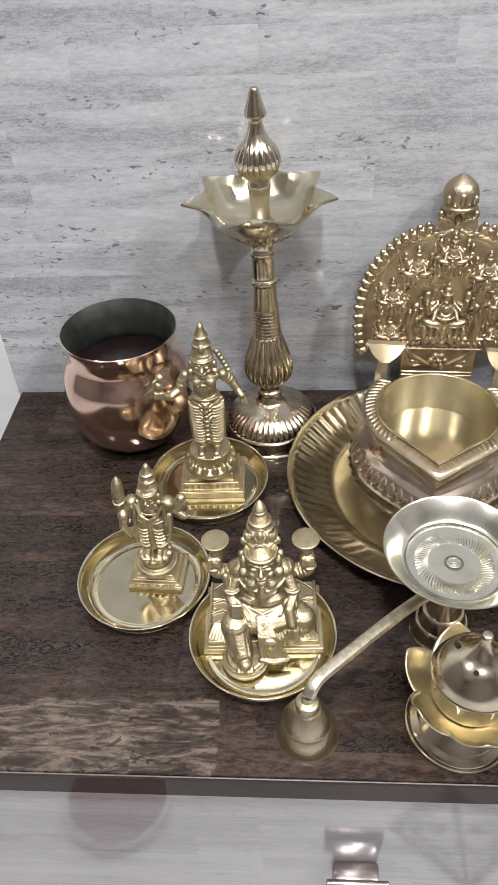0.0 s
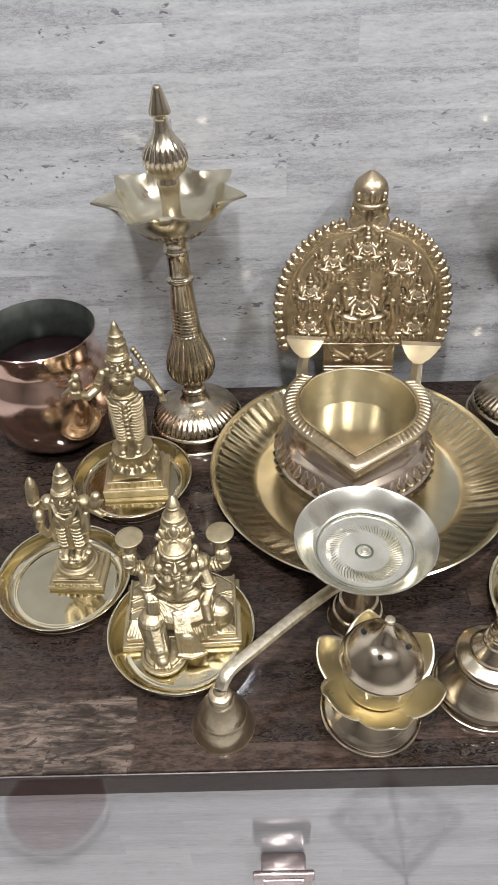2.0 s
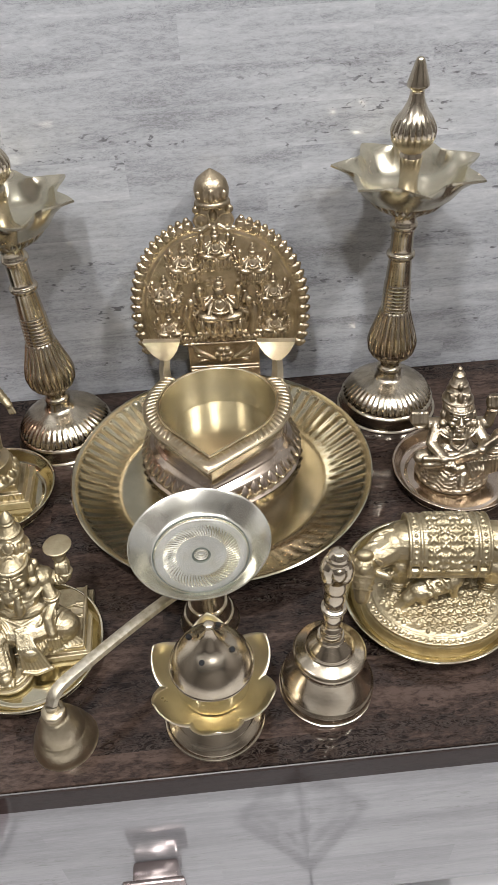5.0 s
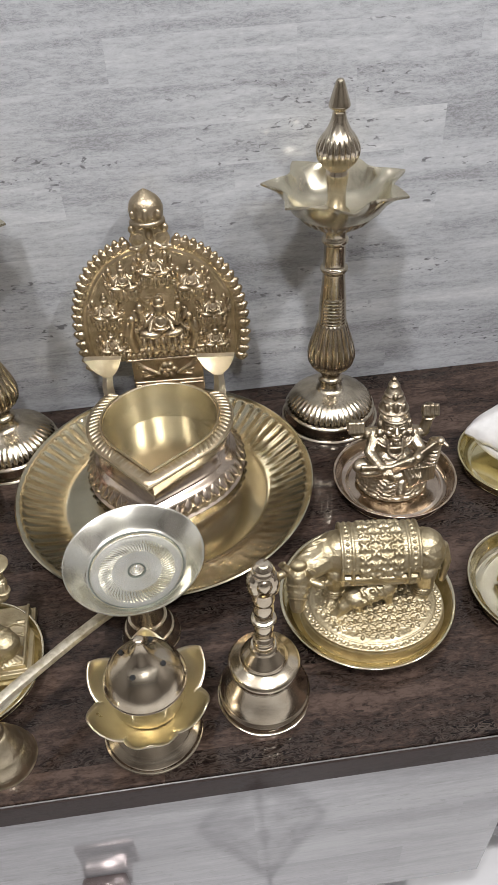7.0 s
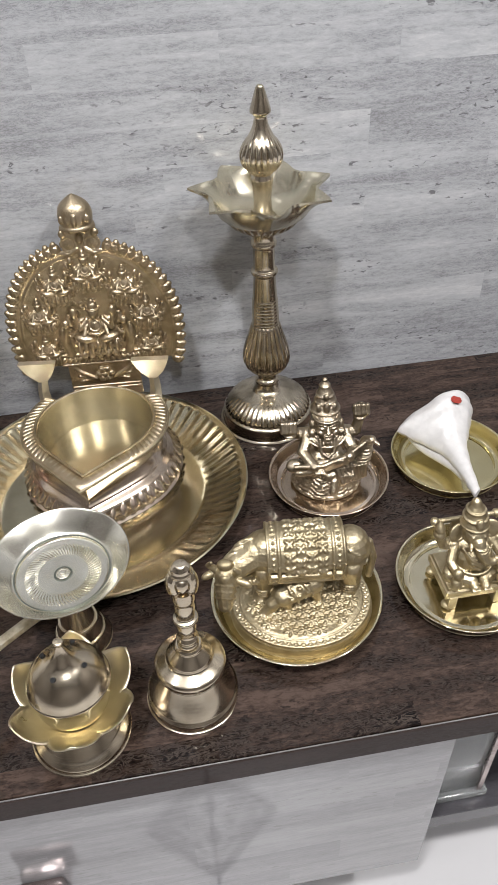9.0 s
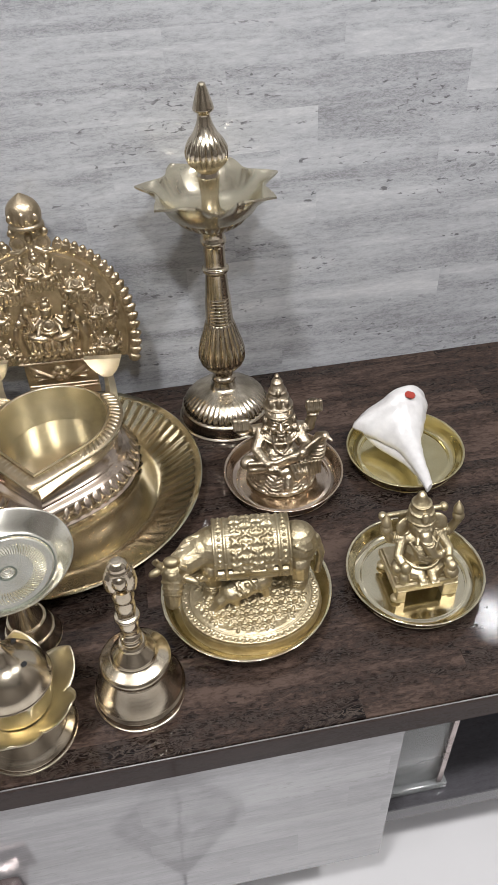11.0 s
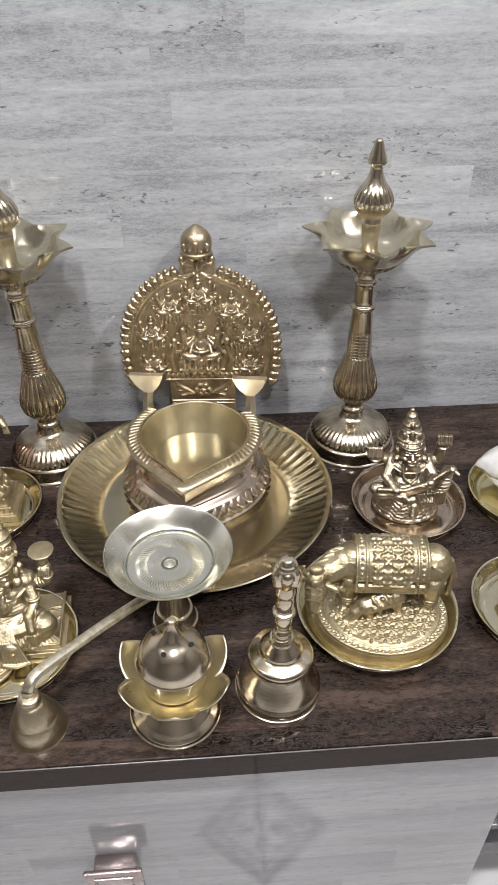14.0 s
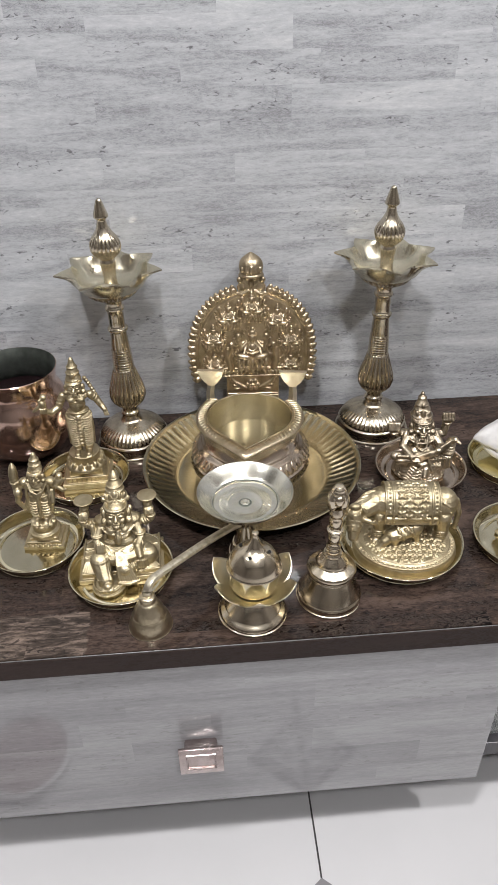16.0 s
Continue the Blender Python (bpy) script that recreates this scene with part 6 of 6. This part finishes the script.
dish.append(part("boss_ring", tube([(0.004 + 0.0066 * math.cos(2 * math.pi * i / 48), 0.004 + 0.0066 * math.sin(2 * math.pi * i / 48), 0.0724) for i in range(49)], 0.0007, 6), COPPER_IN, aarti, "dark ring round the boss"))
# dark ring laid where the groove is too fine to turn
dish.append(part("groove", tube([(0.004 + 0.0372 * math.cos(2 * math.pi * i / 96), 0.004 + 0.0372 * math.sin(2 * math.pi * i / 96), 0.0751) for i in range(97)], 0.0006, 6), COPPER_IN, aarti, "thin dark ring along the groove"))
for ob in dish:
    ob.location, ob.scale = DISH_AT, (DISH_SIZE,) * 3
hp = [(-0.107, -0.0955, 0.040), (-0.1065, -0.0950, 0.048), (-0.104, -0.092, 0.0545), (-0.099, -0.086, 0.0575), (-0.085, -0.073, 0.0575), (-0.050, -0.041, 0.0555), (-0.020, -0.016, 0.0535), (-0.002, -0.005, 0.053)]
part("handle", tube(smooth_rows(hp, 4), 0.0050, 8, flat=0.70), BAR_BRASS, aarti, "worn pale brass bar")
part("end_foot", lathe(smooth_rows([(0.003, 0.0), (0.0215, 0.0), (0.0222, 0.002), (0.0205, 0.010), (0.0180, 0.016), (0.0168, 0.018), (0.0150, 0.024), (0.0105, 0.033), (0.0080, 0.036), (0.0086, 0.039), (0.0082, 0.042), (0.006, 0.0435)], 5), 64, None, -0.107, -0.0955), BRASS, aarti, "small flared brass foot")

# ---- incense burner ----
inc = thing("incense_burner", 0.1485, 0.305, 0.0, "brass lotus incense burner with a pierced domed lid", "incense burner", "", 2)
inc.matrix_basis = pose(0.1448, 0.3035, 0.0, -0.8, 2.2, 2)
part("base", lathe(smooth_rows([(0.003, 0.0), (0.0345, 0.0), (0.0355, 0.002), (0.0345, 0.005), (0.0300, 0.009), (0.0285, 0.011), (0.0220, 0.019), (0.0150, 0.027), (0.0130, 0.032), (0.0150, 0.036)], 6), 72), BRASS_PALE, inc, "flared polished foot")
part("cup", lathe(smooth_rows([(0.008, 0.032), (0.018, 0.034), (0.0245, 0.041), (0.0262, 0.050), (0.0262, 0.0640), (0.0250, 0.0640), (0.0235, 0.050), (0.004, 0.042)], 5), 72), BRASS_PLATE, inc, "yellow brass cup")


def petal(a):
    bm = bmesh.new()
    U, V = 8, 10
    grid = []
    for v in range(V + 1):
        t = v / V
        r = 0.0200 + 0.0250 * math.sin(t * 1.45)
        z = 0.036 + 0.0225 * t ** 1.5
        w = 0.0212 * (math.sin(math.pi * (0.36 + 0.64 * t)) ** 0.95) if t < 1 else 0.0006
        row = []
        for u in range(U + 1):
            s = -1 + 2 * u / U
            ang = a + s * w / r
            rr = r + 0.0007 * s * s
            row.append(bm.verts.new((rr * math.cos(ang), rr * math.sin(ang), z)))
        grid.append(row)
    for v in range(V):
        for u in range(U):
            bm.faces.new((grid[v][u], grid[v][u + 1], grid[v + 1][u + 1], grid[v + 1][u]))
    ob = part("petal", bm, PETAL_BRASS, inc)
    sd = ob.modifiers.new("sheet", "SOLIDIFY")
    sd.thickness = 0.0009
    return ob


for k in range(6):
    petal(radians(-90 + 60 * k))
lid = part("lid", lathe(smooth_rows([(0.0262, 0.0642), (0.0284, 0.0645), (0.0288, 0.0660), (0.0280, 0.0674), (0.0260, 0.0738), (0.0220, 0.0808), (0.0165, 0.0866), (0.0110, 0.0908), (0.0074, 0.0948), (0.0044, 0.1005), (0.0027, 0.1060), (0.0035, 0.1080), (0.0031, 0.1096), (0.0004, 0.1105)], 5), 72), BRASS_PALE, inc, "pierced domed lid with a finial")
# black discs on the uncut lid colour in the dark of its holes
for k in range(4):
    a = radians(-115 + 90 * k)
    rr, zz = 0.0154, 0.0885
    m = Matrix.LocRotScale((rr * math.cos(a), rr * math.sin(a), zz), Euler((0, radians(30), a)), (1, 1, 1))
    bm = bmesh.new()
    bmesh.ops.create_cone(bm, cap_ends=True, segments=12, radius1=0.0018, radius2=0.0018, depth=0.0012, matrix=m)
    part("vent_hole", bm, HOLE, lid, "black disc for the dark of a vent hole")

# ---- hand bell ----
bell = thing("hand_bell", 0.2335, 0.322, 0.0, "polished brass hand bell with a turned figured handle", "bell")
bell.matrix_basis = pose(0.2290, 0.3185, 0.0, -1.5, 1.8, 0)
bell.scale = (1.0, 1.0, 1.02)
part("body", lathe(smooth_rows([(0.003, 0.0), (0.0330, 0.0), (0.0344, 0.001), (0.0346, 0.0060), (0.0334, 0.0078)], 4) +
                   smooth_rows([(0.0328, 0.0084), (0.0300, 0.0150), (0.0258, 0.0240), (0.0232, 0.0300)], 4) +
                   smooth_rows([(0.0236, 0.0305), (0.0241, 0.0320), (0.0234, 0.0334), (0.0240, 0.0344), (0.0258, 0.0362), (0.0264, 0.0385), (0.0262, 0.0408), (0.0250, 0.0424)], 4) +
                   smooth_rows([(0.0240, 0.0430), (0.0180, 0.0464), (0.0170, 0.0474)], 3) +
                   smooth_rows([(0.0166, 0.0482), (0.0160, 0.0502), (0.0120, 0.0550), (0.0098, 0.0578), (0.0104, 0.0598), (0.0090, 0.0618)], 4), 96), BRASS_PALE, bell, "bell body with turned rings")
hd = smooth_rows([(0.0092, 0.0610), (0.0104, 0.0635), (0.0090, 0.0660), (0.0104, 0.0690), (0.0082, 0.0715), (0.0078, 0.0740), (0.0090, 0.0780), (0.0092, 0.0820), (0.0078, 0.0870), (0.0112, 0.0885), (0.0114, 0.0910), (0.0080, 0.0930), (0.0092, 0.0980), (0.0094, 0.1020), (0.0080, 0.1070), (0.0102, 0.1110), (0.0082, 0.118)], 5)
part("handle", lathe([(r * 0.76, z) for r, z in hd], 48), BRASS_PALE, bell, "turned brass handle")
c = Clay()
for q in (-1, 1):
    c.ball(q * 0.0055, 0.0, 0.126, 0.0058, 0.0070, 0.0115)
    c.chain([(q * 0.006, 0.004, 0.134), (q * 0.0085, 0.005, 0.127), (q * 0.0080, 0.004, 0.118)], 0.0024, 0.0018)
c.ball(0, 0, 0.130, 0.0088, 0.0080, 0.0115)
c.ball(0, -0.006, 0.130, 0.0050, 0.0040, 0.0060)
c.ball(0, -0.008, 0.128, 0.0018, 0.002, 0.002)
c.ring(0, 0, 0.138, 0.0066, 0.0014)
c.turned([(0.0005, 0.136), (0.0072, 0.137), (0.0066, 0.142), (0.0040, 0.145), (0.0005, 0.146)])
c.cast("handle_top", BRASS_PALE, 0.0006, bell)

# ---- conch ----
conch = thing("conch_shell", 0.513, 0.519, 0.0022, "white conch shell with a red powder mark", "conch shell")
conch.scale = (0.82, 0.88, 0.84)
spine = [(0.014, 0.060, 0.039, 0.020), (0.011, 0.0565, 0.0385, 0.0290), (0.005, 0.042, 0.036, 0.0345), (0.003, 0.028, 0.033, 0.030), (0.002, 0.012, 0.029, 0.0225), (0.0, -0.004, 0.026, 0.0155),
         (0.0, -0.020, 0.0245, 0.0115), (0.0, -0.036, 0.023, 0.0085), (0.0, -0.052, 0.022, 0.007), (0.0, -0.068, 0.020, 0.005)]
sp = smooth_rows(spine, 5)
bm = bmesh.new()
rings = []
for k, (sx, sy, sz, sr) in enumerate(sp):
    ring = []
    for i in range(40):
        th = 2 * math.pi * i / 40
        lip = 1 + 0.85 * max(0.0, math.cos(th - math.pi * 1.05)) ** 7 * max(0.0, 1 - abs(sy - 0.040) / 0.042) ** 0.7
        ridge = 1 + 0.035 * abs(math.sin(3.5 * th + k * 0.12)) + 0.02 * math.sin(k * 1.3)
        ring.append(bm.verts.new((sx + sr * lip * ridge * math.cos(th) * 1.0, sy + 0.004 * math.cos(th), sz + sr * ridge * 0.88 * math.sin(th) + 0.0)))
    rings.append(ring)
for p, q in zip(rings, rings[1:]):
    for i in range(40):
        bm.faces.new((p[i], p[(i + 1) % 40], q[(i + 1) % 40], q[i]))
bm.faces.new(list(reversed(rings[0])))
bm.faces.new(rings[-1])
part("shell", bm, SHELL, conch)
lip = smooth_rows([(-0.046, 0.046, 0.030), (-0.041, 0.032, 0.021), (-0.030, 0.016, 0.0155), (-0.017, -0.002, 0.0145), (-0.008, -0.022, 0.0165), (-0.004, -0.044, 0.0185)], 4)
part("lip", tube(lip, [0.0035 + 0.0025 * math.sin(math.pi * k / (len(lip) - 1)) for k in range(len(lip))], 12), SHELL, conch, "thin folded lip")
bm = bmesh.new()
bmesh.ops.create_uvsphere(bm, u_segments=18, v_segments=10, radius=1.0, matrix=Matrix.LocRotScale((0.012, 0.040, 0.0645), Euler((-0.1, 0.15, 0)), (0.0074, 0.0080, 0.0024)))
for v in bm.verts:
    v.co += Vector((random.uniform(-1, 1), random.uniform(-1, 1), random.uniform(-0.3, 0.3))) * 0.0006
part("powder_mark", bm, RED, conch, "round dab of red powder")
